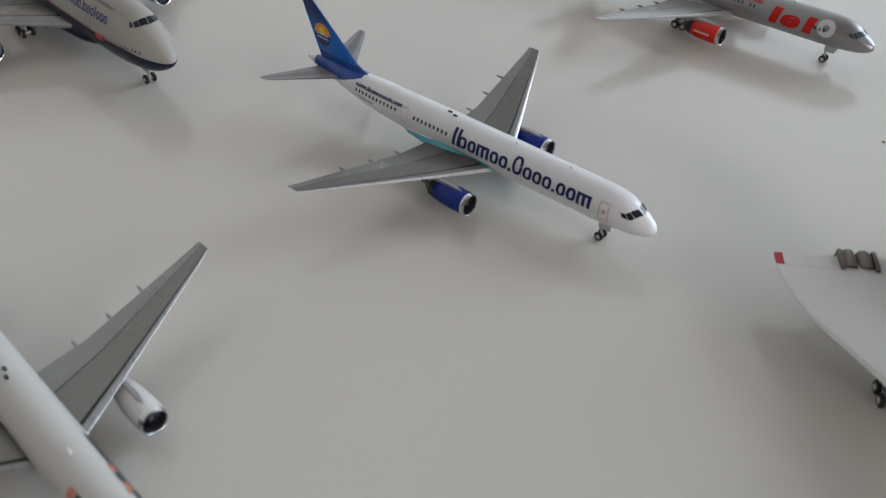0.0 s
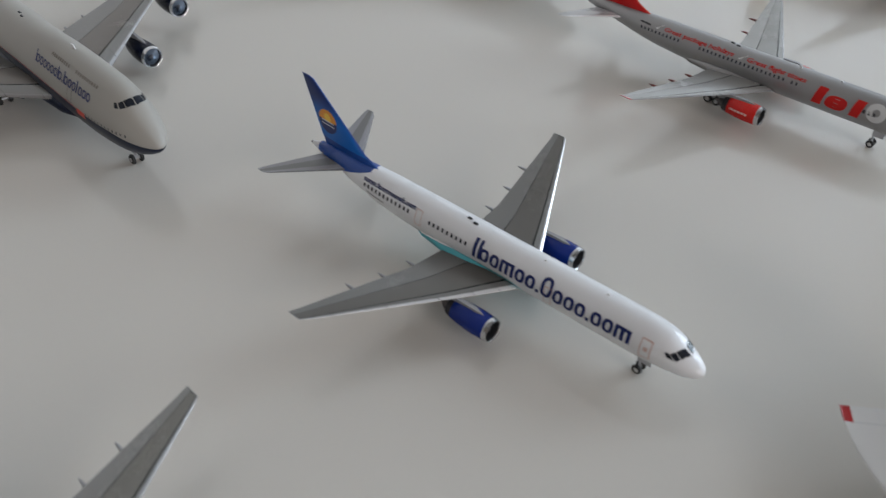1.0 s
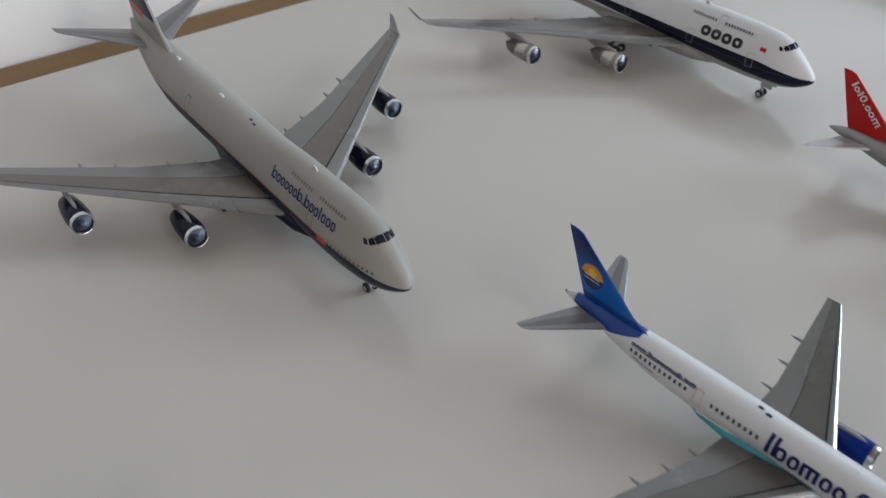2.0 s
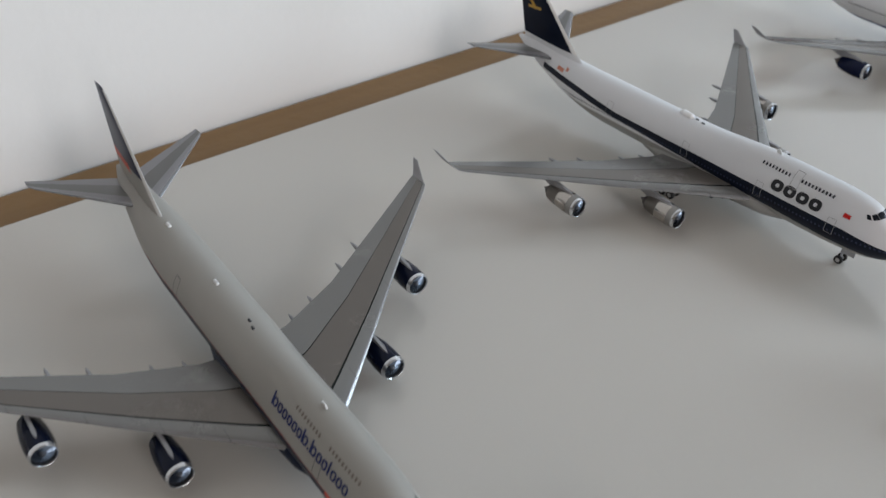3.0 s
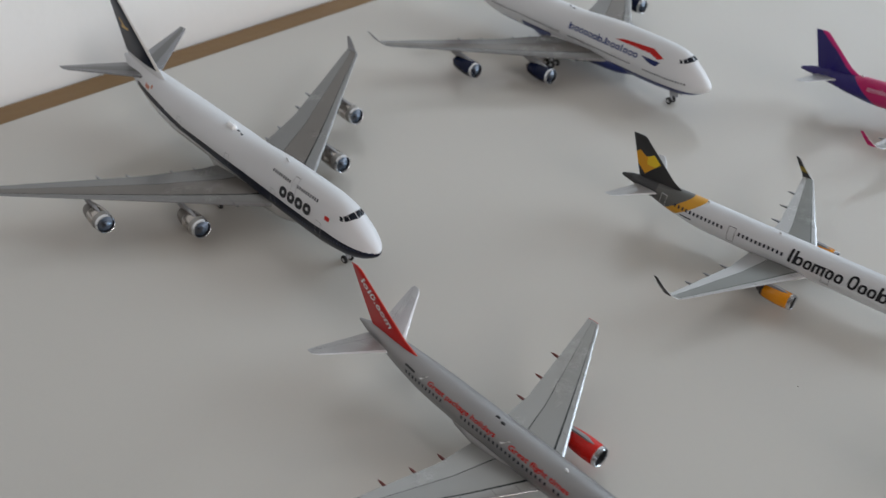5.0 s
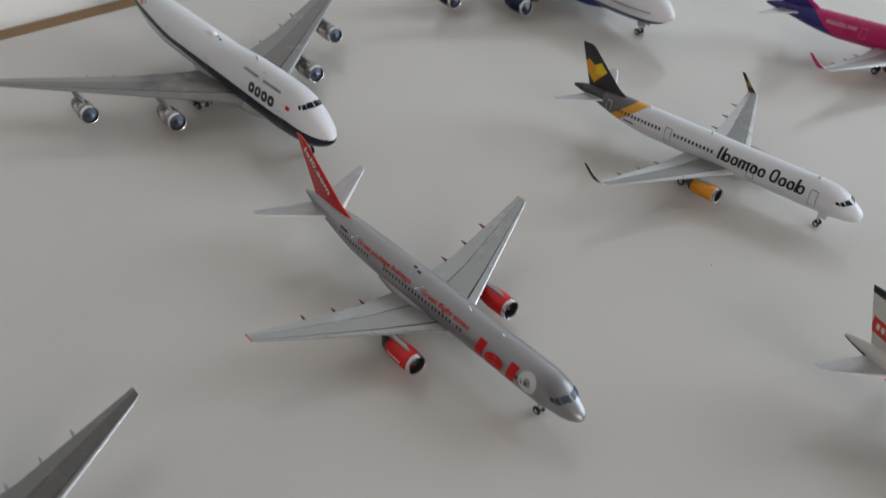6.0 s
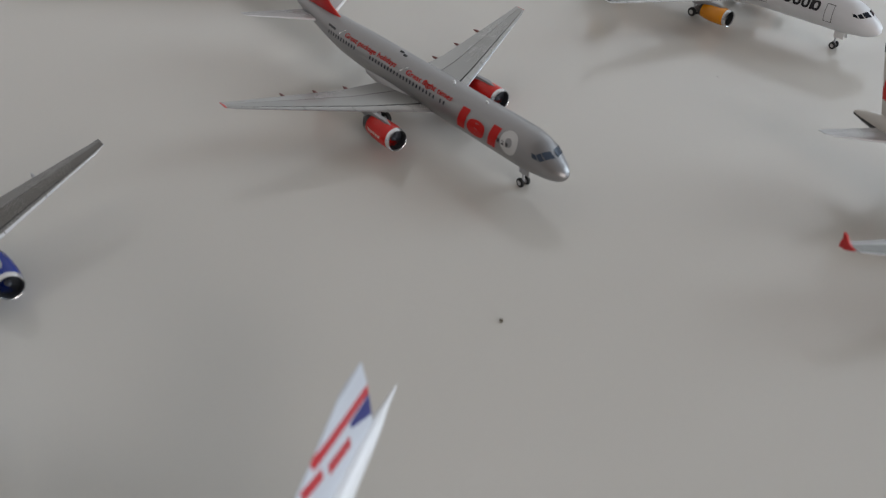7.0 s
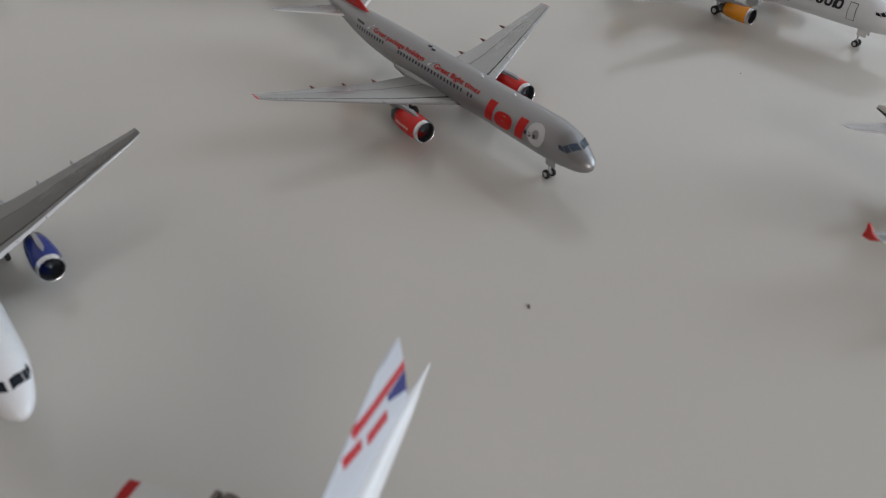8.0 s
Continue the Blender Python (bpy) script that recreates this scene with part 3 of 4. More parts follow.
def bus(name, label, place, length, shift, tip, body_mat, fin_mat, engine_mat, tip_mat, wing_mat=None, tail_mat=None, rise=0.0):
    p = airliner(name, label, *place)
    body = bus_body(length)
    body.mesh(body_mat, p)
    k, e = shift, length
    lathe("wing_root_fairing", [(6.4, 0.1), (5.0, 0.95), (2.0, 1.55), (-1.5, 1.6), (-4.0, 1.25), (-6.4, 0.3)], body_mat, p, (-20.0 + k, 0, 2.85), k=30, squash=0.62)
    wing_pair(p, "wing", [(0.8, -15.6 + k, -23.6 + k, 3.0, 0.42), (6.4, -18.75 + k, -23.8 + k, 3.45 + 0.3 * rise, 0.26), (16.4, -24.15 + k, -25.9 + k, 4.3 + rise, 0.10), (16.95, -24.5 + k, -26.1 + k, 4.38 + rise, 0.07)], wing_mat or m_wing_bus)
    for s in (-1, 1):
        if tip == "sharklet":
            loft("winglet", [((-24.5 + k, s * 16.95, 4.38), (-26.1 + k, s * 16.95, 4.38), (0, 0, 0.07)), ((-25.1 + k, s * 17.3, 4.62), (-26.4 + k, s * 17.3, 4.62), (0, s * -0.05, 0.05)), ((-26.2 + k, s * 17.5, 5.5), (-27.1 + k, s * 17.5, 5.5), (0, s * -0.05, 0.0)), ((-27.3 + k, s * 17.62, 6.64), (-27.9 + k, s * 17.62, 6.64), (0, s * -0.03, 0.0))], tip_mat, p)
        else:
            slab("wing_fence", [(x + k, s * 17.0, z + rise) for x, z in ((-24.9, 4.3), (-25.5, 4.62), (-25.9, 5.15), (-26.15, 5.22), (-26.1, 4.75), (-26.2, 4.3), (-26.25, 3.95), (-25.6, 3.95))], 0.14, tip_mat, p)
        engine(p, -15.45 + k, s * 5.75, 1.98, 1.0, 4.1, engine_mat, 3.2, lip=1)
        gear("main_gear", p, -21.9 + k, s * 3.8, 3.0, 0.58, 0.42, 0.95, (0.0,))
        for yy, xx, zz in ((6.6, -24.0, 3.1), (9.8, -24.5, 3.45), (13.0, -25.1, 3.75)):
            fairing(p, xx + k, s * yy, zz + 0.1, 2.2, 0.17, m_wing_edge)
    d = 44.3 - e
    wing_pair(p, "tailplane", [(0.3, -37.3 + d, -41.3 + d, 5.05, 0.2), (6.0, -41.2 + d, -42.75 + d, 5.8, 0.07), (6.5, -41.8 + d, -42.85 + d, 5.88, 0.03)], tail_mat or m_tail_light)
    fin(p, [(-34.6 + d, -41.7 + d, 6.1), (-36.4 + d, -42.0 + d, 7.2), (-41.2 + d, -43.3 + d, 12.0), (-41.6 + d, -43.35 + d, 12.2)], 0.28, 0.10, fin_mat)
    gear("nose_gear", p, -4.9, 0, 2.5, 0.42, 0.26, 0.62, (0.0,), 0.12)
    for s in (-1, 1):
        gear_door(p, -4.4, s * 0.4, 1.5, 2.4, 1.2, m_white_print)
    glaze = Print(body, 0.03)
    for m in (1, -1):
        f = (lambda a: a) if m == 1 else (lambda a: math.pi - a)
        glaze.patch([(1.66, f(0.92)), (1.30, f(1.46)), (1.95, f(1.46)), (2.2, f(0.98))], 3, 3)
        glaze.patch([(2.05, f(0.56)), (1.72, f(0.85)), (2.26, f(0.91)), (2.48, f(0.66))], 3, 3)
        glaze.patch([(2.78, f(0.42)), (2.16, f(0.50)), (2.58, f(0.64)), (2.95, f(0.60))], 3, 3)
    glaze.done("cockpit_glazing", m_glass, p)
    return p, body


# ---- room ----
def box_part(name, u0, u1, n0, n1, z0, z1, mat, bevel=0.0, kind="structure", label="", category="", segments=2):
    bm = bmesh.new()
    bmesh.ops.create_cube(bm, size=1.0)
    for v in bm.verts:
        v.co = ((u0 + u1) / 2 + v.co.x * (u1 - u0), (n0 + n1) / 2 + v.co.y * (n1 - n0), (z0 + z1) / 2 + v.co.z * (z1 - z0))
    if bevel:
        bmesh.ops.bevel(bm, geom=bm.edges[:], offset=bevel, segments=segments, affect="EDGES", profile=0.5)
    mesh = bpy.data.meshes.new(name)
    bm.to_mesh(mesh)
    bm.free()
    mesh.materials.append(mat)
    ob = new(name, mesh)
    ob.matrix_world = ROOM
    return tagged(ob, label, category, "", kind)


def plain(name, base, rough, scale=6.0, vary=0.06, bump=0.15, fine=180.0, bump_size=0.002, spec=0.5):
    """Room surfaces: broad and fine variation with relief."""
    mat = bpy.data.materials.new(name)
    mat.use_nodes = True
    tree = mat.node_tree
    bsdf = tree.nodes["Principled BSDF"]
    co = tree.nodes.new("ShaderNodeTexCoord")
    broad, small = grain(tree, scale, co.outputs["Object"], 3.0), grain(tree, fine, co.outputs["Object"], 4.0)
    shade = (broad - 0.5) * vary + (small - 0.5) * (vary * 0.6) + 1.0
    node = tree.nodes.new("ShaderNodeVectorMath")
    node.operation = "SCALE"
    node.inputs[0].default_value = base
    tree.links.new(shade.socket, node.inputs["Scale"])
    tree.links.new(node.outputs[0], bsdf.inputs["Base Color"])
    tree.links.new(((broad - 0.5) * 0.08 + (small - 0.5) * 0.04 + rough).socket, bsdf.inputs["Roughness"])
    bsdf.inputs["Specular IOR Level"].default_value = spec
    rel = tree.nodes.new("ShaderNodeBump")
    rel.inputs["Strength"].default_value, rel.inputs["Distance"].default_value = bump, bump_size
    tree.links.new(small.socket, rel.inputs["Height"])
    tree.links.new(rel.outputs[0], bsdf.inputs["Normal"])
    return mat


def wood(name, dark, light):
    mat = plain(name, light, 0.5, spec=0.25)
    tree = mat.node_tree
    co = tree.nodes.new("ShaderNodeTexCoord")
    mapping = tree.nodes.new("ShaderNodeMapping")
    mapping.inputs["Scale"].default_value = (3.0, 90.0, 90.0)
    tree.links.new(co.outputs["Object"], mapping.inputs[0])
    lines = grain(tree, 1.0, mapping.outputs[0], 5.0)
    col = blend(tree, lines, dark, light)
    tree.links.new(col.socket, tree.nodes["Principled BSDF"].inputs["Base Color"])
    return mat


m_table = plain("white_gloss_laminate", (0.575, 0.545, 0.498), 0.16, 3.0, 0.03, 0.02, 900.0, 0.0002, spec=0.52)
m_wall = plain("white_wall_paint", (0.79, 0.78, 0.76), 0.4, 2.5, 0.04, 0.05, 220.0)
# Unseen walls and ceiling are kept dark so less light bounces onto the table.
m_room = plain("low_bounce_grey_paint", (0.22, 0.21, 0.20), 0.7, 2.0, 0.05, 0.2, 200.0)
m_tan = plain("low_bounce_tan_paint", (0.15, 0.12, 0.09), 0.7, 2.0, 0.05, 0.2, 200.0)
m_floor = wood("floor_wood", (0.16, 0.10, 0.055), (0.30, 0.20, 0.12))
m_oak = wood("oak_ledge", (0.185, 0.10, 0.042), (0.32, 0.19, 0.082))

table = tagged(new("table"), "white gloss laminate table standing close to the wall", "table")
top = box_part("tabletop", -0.55, 1.15, -0.36, EDGE_N, -0.028, 0.0, m_table, 0.0018, kind="")
top.parent = table
for uu in (-0.5, 1.10):
    for nn in (-0.31, EDGE_N - 0.05):
        leg = box_part("leg", uu - 0.025, uu + 0.025, nn - 0.025, nn + 0.025, FLOOR_Z, -0.028, m_table, 0.002, kind="")
        leg.parent = table

box_part("floor", U0, U1, FRONT_N, WALL_N + 0.1, FLOOR_Z - 0.05, FLOOR_Z, m_floor, label="brown wooden floor below the table", category="floor")
box_part("ceiling", U0, U1, FRONT_N - 0.2, WALL_N + 0.12, CEIL_Z, CEIL_Z + 0.05, m_room, label="unseen warm grey ceiling, kept dark to limit bounced light", category="ceiling")
box_part("wall_back", U0, U1, WALL_N, WALL_N + 0.12, FLOOR_Z, CEIL_Z, m_wall, label="plain white painted wall behind the table", category="wall")
box_part("trim_ledge", U0 + 0.01, U1 - 0.01, EDGE_N + 0.0015, WALL_N - 0.0005, -0.075, -0.006, m_oak, 0.002, label="brown oak ledge along the white wall", category="ledge")
box_part("wall_left", U0 - 0.12, U0, FRONT_N - 0.2, WALL_N + 0.12, FLOOR_Z, CEIL_Z, m_tan, label="unseen dark tan side wall that limits bounced light", category="wall")
for nm, a, b, c, d in (("wall_side_sill", FRONT_N - 0.2, WALL_N + 0.12, FLOOR_Z, SIDE_Z[0] - 0.02), ("wall_side_head", FRONT_N - 0.2, WALL_N + 0.12, SIDE_Z[1] + 0.02, CEIL_Z),
                       ("wall_side_pier", FRONT_N - 0.2, SIDE_N[0] - 0.02, SIDE_Z[0] - 0.02, SIDE_Z[1] + 0.02), ("wall_side_jamb", SIDE_N[1] + 0.02, WALL_N + 0.12, SIDE_Z[0] - 0.02, SIDE_Z[1] + 0.02)):
    box_part(nm, U1, U1 + 0.12, a, b, c, d, m_room, label="unseen warm grey side wall round the window, limits bounced light", category="wall")
for nm, a, b, c, d in (("wall_window_sill", U0, U1, FLOOR_Z, WIN_Z0 - 0.02), ("wall_window_head", U0, U1, WIN_Z1 + 0.02, CEIL_Z), ("wall_window_pier", U0, SASHES[0][0] - 0.02, WIN_Z0 - 0.02, WIN_Z1 + 0.02),
                       ("wall_window_mullion", SASHES[0][1] + 0.02, SASHES[1][0] - 0.02, WIN_Z0 - 0.02, WIN_Z1 + 0.02), ("wall_window_jamb", SASHES[1][1] + 0.02, U1, WIN_Z0 - 0.02, WIN_Z1 + 0.02)):
    box_part(nm, a, b, FRONT_N - 0.15, FRONT_N, c, d, m_room, label="unseen warm grey wall round the sashes, limits bounced light", category="wall")
# ---- the models ----
def landor_jumbo():
    body = paint("pearl_over_navy", PEARL, [
        (lambda x, y, z, u, v: (z < 5.95) & ((z + x * 0.11) < 5.3), NAVY),
        (lambda x, y, z, u, v: z.near(6.02, 0.05) & (x < -12.0) & (x > -60.0), (0.30, 0.05, 0.045)),
        (lambda x, y, z, u, v: z.near(5.75, 0.34) & x.near(-11.4, 0.9) & (y < 0), (0.62, 0.07, 0.05))], rough=0.36, spec=0.2)
    tail = paint("pearl_fin_navy_top", PEARL, [
        (lambda x, y, z, u, v: z > 12.3, (0.018, 0.022, 0.045)),
        (lambda x, y, z, u, v: (z > 11.5) & (z < 12.6) & (u > 0.45), (0.55, 0.05, 0.03)),
        (lambda x, y, z, u, v: u < 0.05, (0.55, 0.54, 0.52))], rough=0.36, spec=0.15)
    cowl = paint("navy_cowl", (0.003, 0.006, 0.020), [], rough=0.22, spec=0.15)
    p = jumbo("model_airliner", "four-engined jumbo model, pearl grey over navy blue, navy engines", (-0.0710, 0.2182, -47.47), body, tail, cowl, m_wing_747)
    marks("wordmark", JUMBO, "booooobdbootooo", 22.6, 9.4, 7.65, 8.9, m_navy_print, p, "dark block marks of a wordmark")
    window_row(JUMBO, p, [(19.2, 14.4), (13.4, 8.4)], 9.35, 0.22, 0.3, 0.5, m_faded_brown)
    window_row(JUMBO, p, [(10.2, 2.4)], 6.05, 0.2, 0.26, 0.62)
    for d in (13.9, 44.0):
        door = Print(JUMBO)
        door.outline(d + 0.55, d - 0.55, 6.2, 8.2, 0.07)
        door.done("door_outline", m_line, p)
    for d in (39.5, 52.0):
        t = JUMBO.at(d)[1]
        lathe("aerial", [(0.5, 0.0), (0.4, 0.22), (-0.4, 0.22), (-0.5, 0.0)], m_white_print, p, (-d, 0, t), k=8)
    blade(p, JUMBO, 17.0, 0.4, 0.9)
    return p


def cheatline_jumbo():
    body = paint("white_with_navy_band", WHITE, [
        (lambda x, y, z, u, v: z < 4.9, (0.32, 0.315, 0.30)),
        (lambda x, y, z, u, v: (z < 6.45) & ((z + x * 0.13) < 5.5) & ((z + x * 0.042) > 3.75) & (x > -44.0), DEEP),
        (lambda x, y, z, u, v: (z + (x + 44.0) * 0.10).near(6.02, 0.45) & (x < -44.0) & (x > -60), DEEP),
        (lambda x, y, z, u, v: (z < 4.6) & (x > -2.6), DEEP),
        (lambda x, y, z, u, v: z.near(5.55, 0.13) & (x > -60) & (y < 0) & ((x * 1.9).op("FRACT") < 0.45), (0.035, 0.042, 0.08))], rough=0.33, spec=0.22)
    tail = paint("navy_fin_gold_mark", DEEP, [
        (lambda x, y, z, u, v: u < 0.07, (0.75, 0.74, 0.72)),
        (lambda x, y, z, u, v: (z < 10.3), WHITE),
        (lambda x, y, z, u, v: (y < 0) & ((z - 14.9 - (x + 64.6) * 0.10).near(0.0, 0.22) & x.near(-64.9, 1.5)), (0.50, 0.30, 0.06)),
        (lambda x, y, z, u, v: (y < 0) & ((z - 15.35 + (x + 65.3) * 0.75).near(0.0, 0.35) & x.near(-65.5, 0.75)), (0.52, 0.30, 0.05))], rough=0.34, spec=0.1)
    polished = lambda x, y, z, u, v: (x + 26.15).near(0.0, 0.95) | (x + 35.15).near(0.0, 0.95)
    cowl = paint("silver_cowl", (0.27, 0.26, 0.245), [
        (polished, (0.42, 0.39, 0.36)),
        (lambda x, y, z, u, v: ((x < -27.1) & (x > -31.0)) | (x < -36.1), (0.17, 0.155, 0.14))], rough=0.30, metal=0.4, metals=[polished])
    p = jumbo("model_airliner", "four-engined jumbo model, white with a navy cheatline and navy fin", (0.0556, 0.3388, -45.32), body, tail, cowl, m_wing_747)
    marks("wordmark", JUMBO, "TTTT", 17.6, 10.35, 7.0, 8.35, m_black_print, p, "black rings of a wordmark", stem=0.385)
    window_row(JUMBO, p, [(20.0, 15.4), (14.3, 9.3)], 9.15, 0.24, 0.36, 0.48)
    for d, z0 in ((14.9, 8.1), (19.0, 5.2), (8.7, 5.2), (31.0, 5.4), (45.0, 5.6)):
        door = Print(JUMBO)
        door.outline(d + 0.55, d - 0.55, z0, z0 + 2.0, 0.05)
        door.done("door_outline", m_faint, p)
    flag = Print(JUMBO)
    flag.box(7.8, 6.9, 7.8, 8.3, 2, 1)
    flag.done("flag_mark", m_red_print, p, "small red flag mark")
    reg = Print(JUMBO)
    reg.box(57.0, 55.6, 8.0, 8.5, 2, 1)
    reg.box(55.3, 54.8, 8.3, 8.75, 1, 1)
    reg.done("registration_bar", m_bronze_print, p)
    lathe("satcom_dome", [(1.3, 0.0), (0.9, 0.45), (-0.6, 0.55), (-1.3, 0.05)], m_bright_white, p, (-33.8, 0, 9.5), k=12)
    blade(p, JUMBO, 19.0, 0.5, 0.9)
    return p


def ribbon_jumbo():
    body = paint("white_over_navy_belly", WHITE, [(lambda x, y, z, u, v: z < 3.6, (0.012, 0.024, 0.12)), (lambda x, y, z, u, v: (z < 4.25) & (x > -24.0), (0.012, 0.024, 0.12)), (lambda x, y, z, u, v: (z < 4.6) & x.near(-37.5, 4.0), (0.012, 0.024, 0.12))], rough=0.3, coat=0.2)
    tail = paint("flag_fin", WHITE, [
        (lambda x, y, z, u, v: (z > 9.7) & ((z + x * 0.6).op("MULTIPLY", 0.42).op("FRACT") < 0.50), (0.012, 0.022, 0.10)),
        (lambda x, y, z, u, v: (z > 10.0) & ((z - x * 0.9).op("MULTIPLY", 0.26).op("FRACT") < 0.5), (0.40, 0.018, 0.02)),
        (lambda x, y, z, u, v: (z > 10.3) & (u < 0.2), (0.10, 0.16, 0.22))], rough=0.3)
    cowl = paint("dark_blue_cowl", (0.004, 0.008, 0.034), [], rough=0.26, spec=0.15)
    p = jumbo("model_airliner", "four-engined jumbo model, white with a red and blue ribbon, blue engines", (0.1766, 0.4481, -49.02), body, tail, cowl, m_wing_747)
    marks("wordmark", JUMBO, "booooobdbootooo", 29.3, 13.0, 6.95, 8.05, m_slate_print, p, "slate blue block marks of a wordmark")
    rib = Print(JUMBO)
    rib.patch([(18.6, 0.62), (11.0, 0.62), (10.6, 0.86), (17.0, 0.74)], 6, 3)
    rib.patch([(11.0, 0.62), (9.2, 0.50), (8.2, 0.62), (10.6, 0.86)], 4, 3)
    rib.done("red_ribbon_mark", m_red_print, p, "red ribbon mark")
    rib = Print(JUMBO)
    rib.patch([(10.6, 0.28), (9.2, 0.26), (8.5, 0.44), (12.6, 0.44)], 4, 3)
    rib.done("blue_ribbon_mark", m_navy_print, p, "navy ribbon mark")
    window_row(JUMBO, p, [(50.0, 31.0), (29.0, 14.0), (11.5, 3.0)], 5.55, 0.22, 0.3, 0.5)
    return p


def globe_twin():
    body = paint("white_turquoise_belly", WHITE, [
        (lambda x, y, z, u, v: ((z + (x + 20.5) * (x + 20.5) * 0.007) < 3.75) & ((z + (x + 17.5) * 0.45) < 3.4), (0.06, 0.36, 0.42)),
        (lambda x, y, z, u, v: (x < -37.0) & (x > -45.0) & (z > (x * 0.35 + 19.1)) , (0.002, 0.05, 0.27)),
        (lambda x, y, z, u, v: (x < -46.3), (0.06, 0.06, 0.07)),
        (lambda x, y, z, u, v: (x + 38.9).near(0.0, 0.45) & z.near(5.0, 0.8) & (x > -38.2), (0.55, 0.38, 0.30))], rough=0.28, coat=0.25)
    tail = paint("blue_fin_globe", (0.003, 0.125, 0.49), [
        (lambda x, y, z, u, v: (z - 9.1) * 0.6, (0.004, 0.058, 0.28)),
        (lambda x, y, z, u, v: (z - 10.2) * 0.75, (0.005, 0.022, 0.13)),
        (lambda x, y, z, u, v: z < 6.9, (0.002, 0.05, 0.27)),
        (lambda x, y, z, u, v: u < 0.04, (0.05, 0.12, 0.4)),
        (lambda x, y, z, u, v: (y < 0) & (((x + 43.6) * (x + 43.6) + (z - 8.95) * (z - 8.95)) < 1.85), (0.012, 0.025, 0.13)),
        (lambda x, y, z, u, v: (y < 0) & (((x + 43.6) * (x + 43.6) + (z - 8.95) * (z - 8.95)) < 1.85) & (z > 9.05), (0.75, 0.30, 0.03)),
        (lambda x, y, z, u, v: (y < 0) & (((x + 43.6) * (x + 43.6) + (z - 9.35) * (z - 9.45)) < 0.24), (0.85, 0.55, 0.06)),
        (lambda x, y, z, u, v: (y < 0) & x.near(-43.6, 0.95) & (z.near(8.95, 0.07) | z.near(8.55, 0.06)), (0.6, 0.62, 0.66))], rough=0.3, spec=0.3)
    cowl = paint("royal_blue_cowl", (0.002, 0.020, 0.19), [(lambda x, y, z, u, v: x < -20.7, (0.03, 0.03, 0.035))], rough=0.26, spec=0.25)
    p = twin("model_airliner", "twin-engined airliner model, white with a blue fin and blue engines", (0.0527, 0.1422, -43.01), body, tail, cowl, m_wing_globe, m_tail, m_wing_edge)
    marks("wordmark", TWIN, "tboWoodTooodooW", 22.9, 5.85, 4.3, 5.95, m_navy_print, p, "navy bars and rings of a wordmark", stem=0.30)
    marks("address_line", TWIN, "WWWdtboWooooobdooW", 37.3, 30.1, 5.46, 5.86, m_navy_print, p, "thin navy marks of an address line", stem=0.3)
    window_row(TWIN, p, [(37.2, 30.4), (28.3, 22.9)], 4.90, 0.23, 0.36, 0.56)
    bars = Print(TWIN)
    bars.box(36.8, 34.2, 4.38, 4.54, 3, 1)
    bars.done("registration_bar", m_faint, p)
    door = Print(TWIN)
    door.outline(5.1, 4.1, 3.75, 5.55, 0.09)
    door.box(4.75, 4.4, 4.5, 4.9, 1, 1)
    door.done("door_outline", m_blush, p, "faded red door outline")
    door = Print(TWIN)
    door.outline(30.0, 29.2, 4.2, 5.7, 0.06)
    door.done("door_outline", m_blush, p)
    door = Print(TWIN)
    door.outline(14.7, 13.9, 3.7, 5.3, 0.06)
    door.done("door_outline", m_blush, p)
    for d in (9.5, 16.0):
        blade(p, TWIN, d, 0.16, 0.3)
    return p


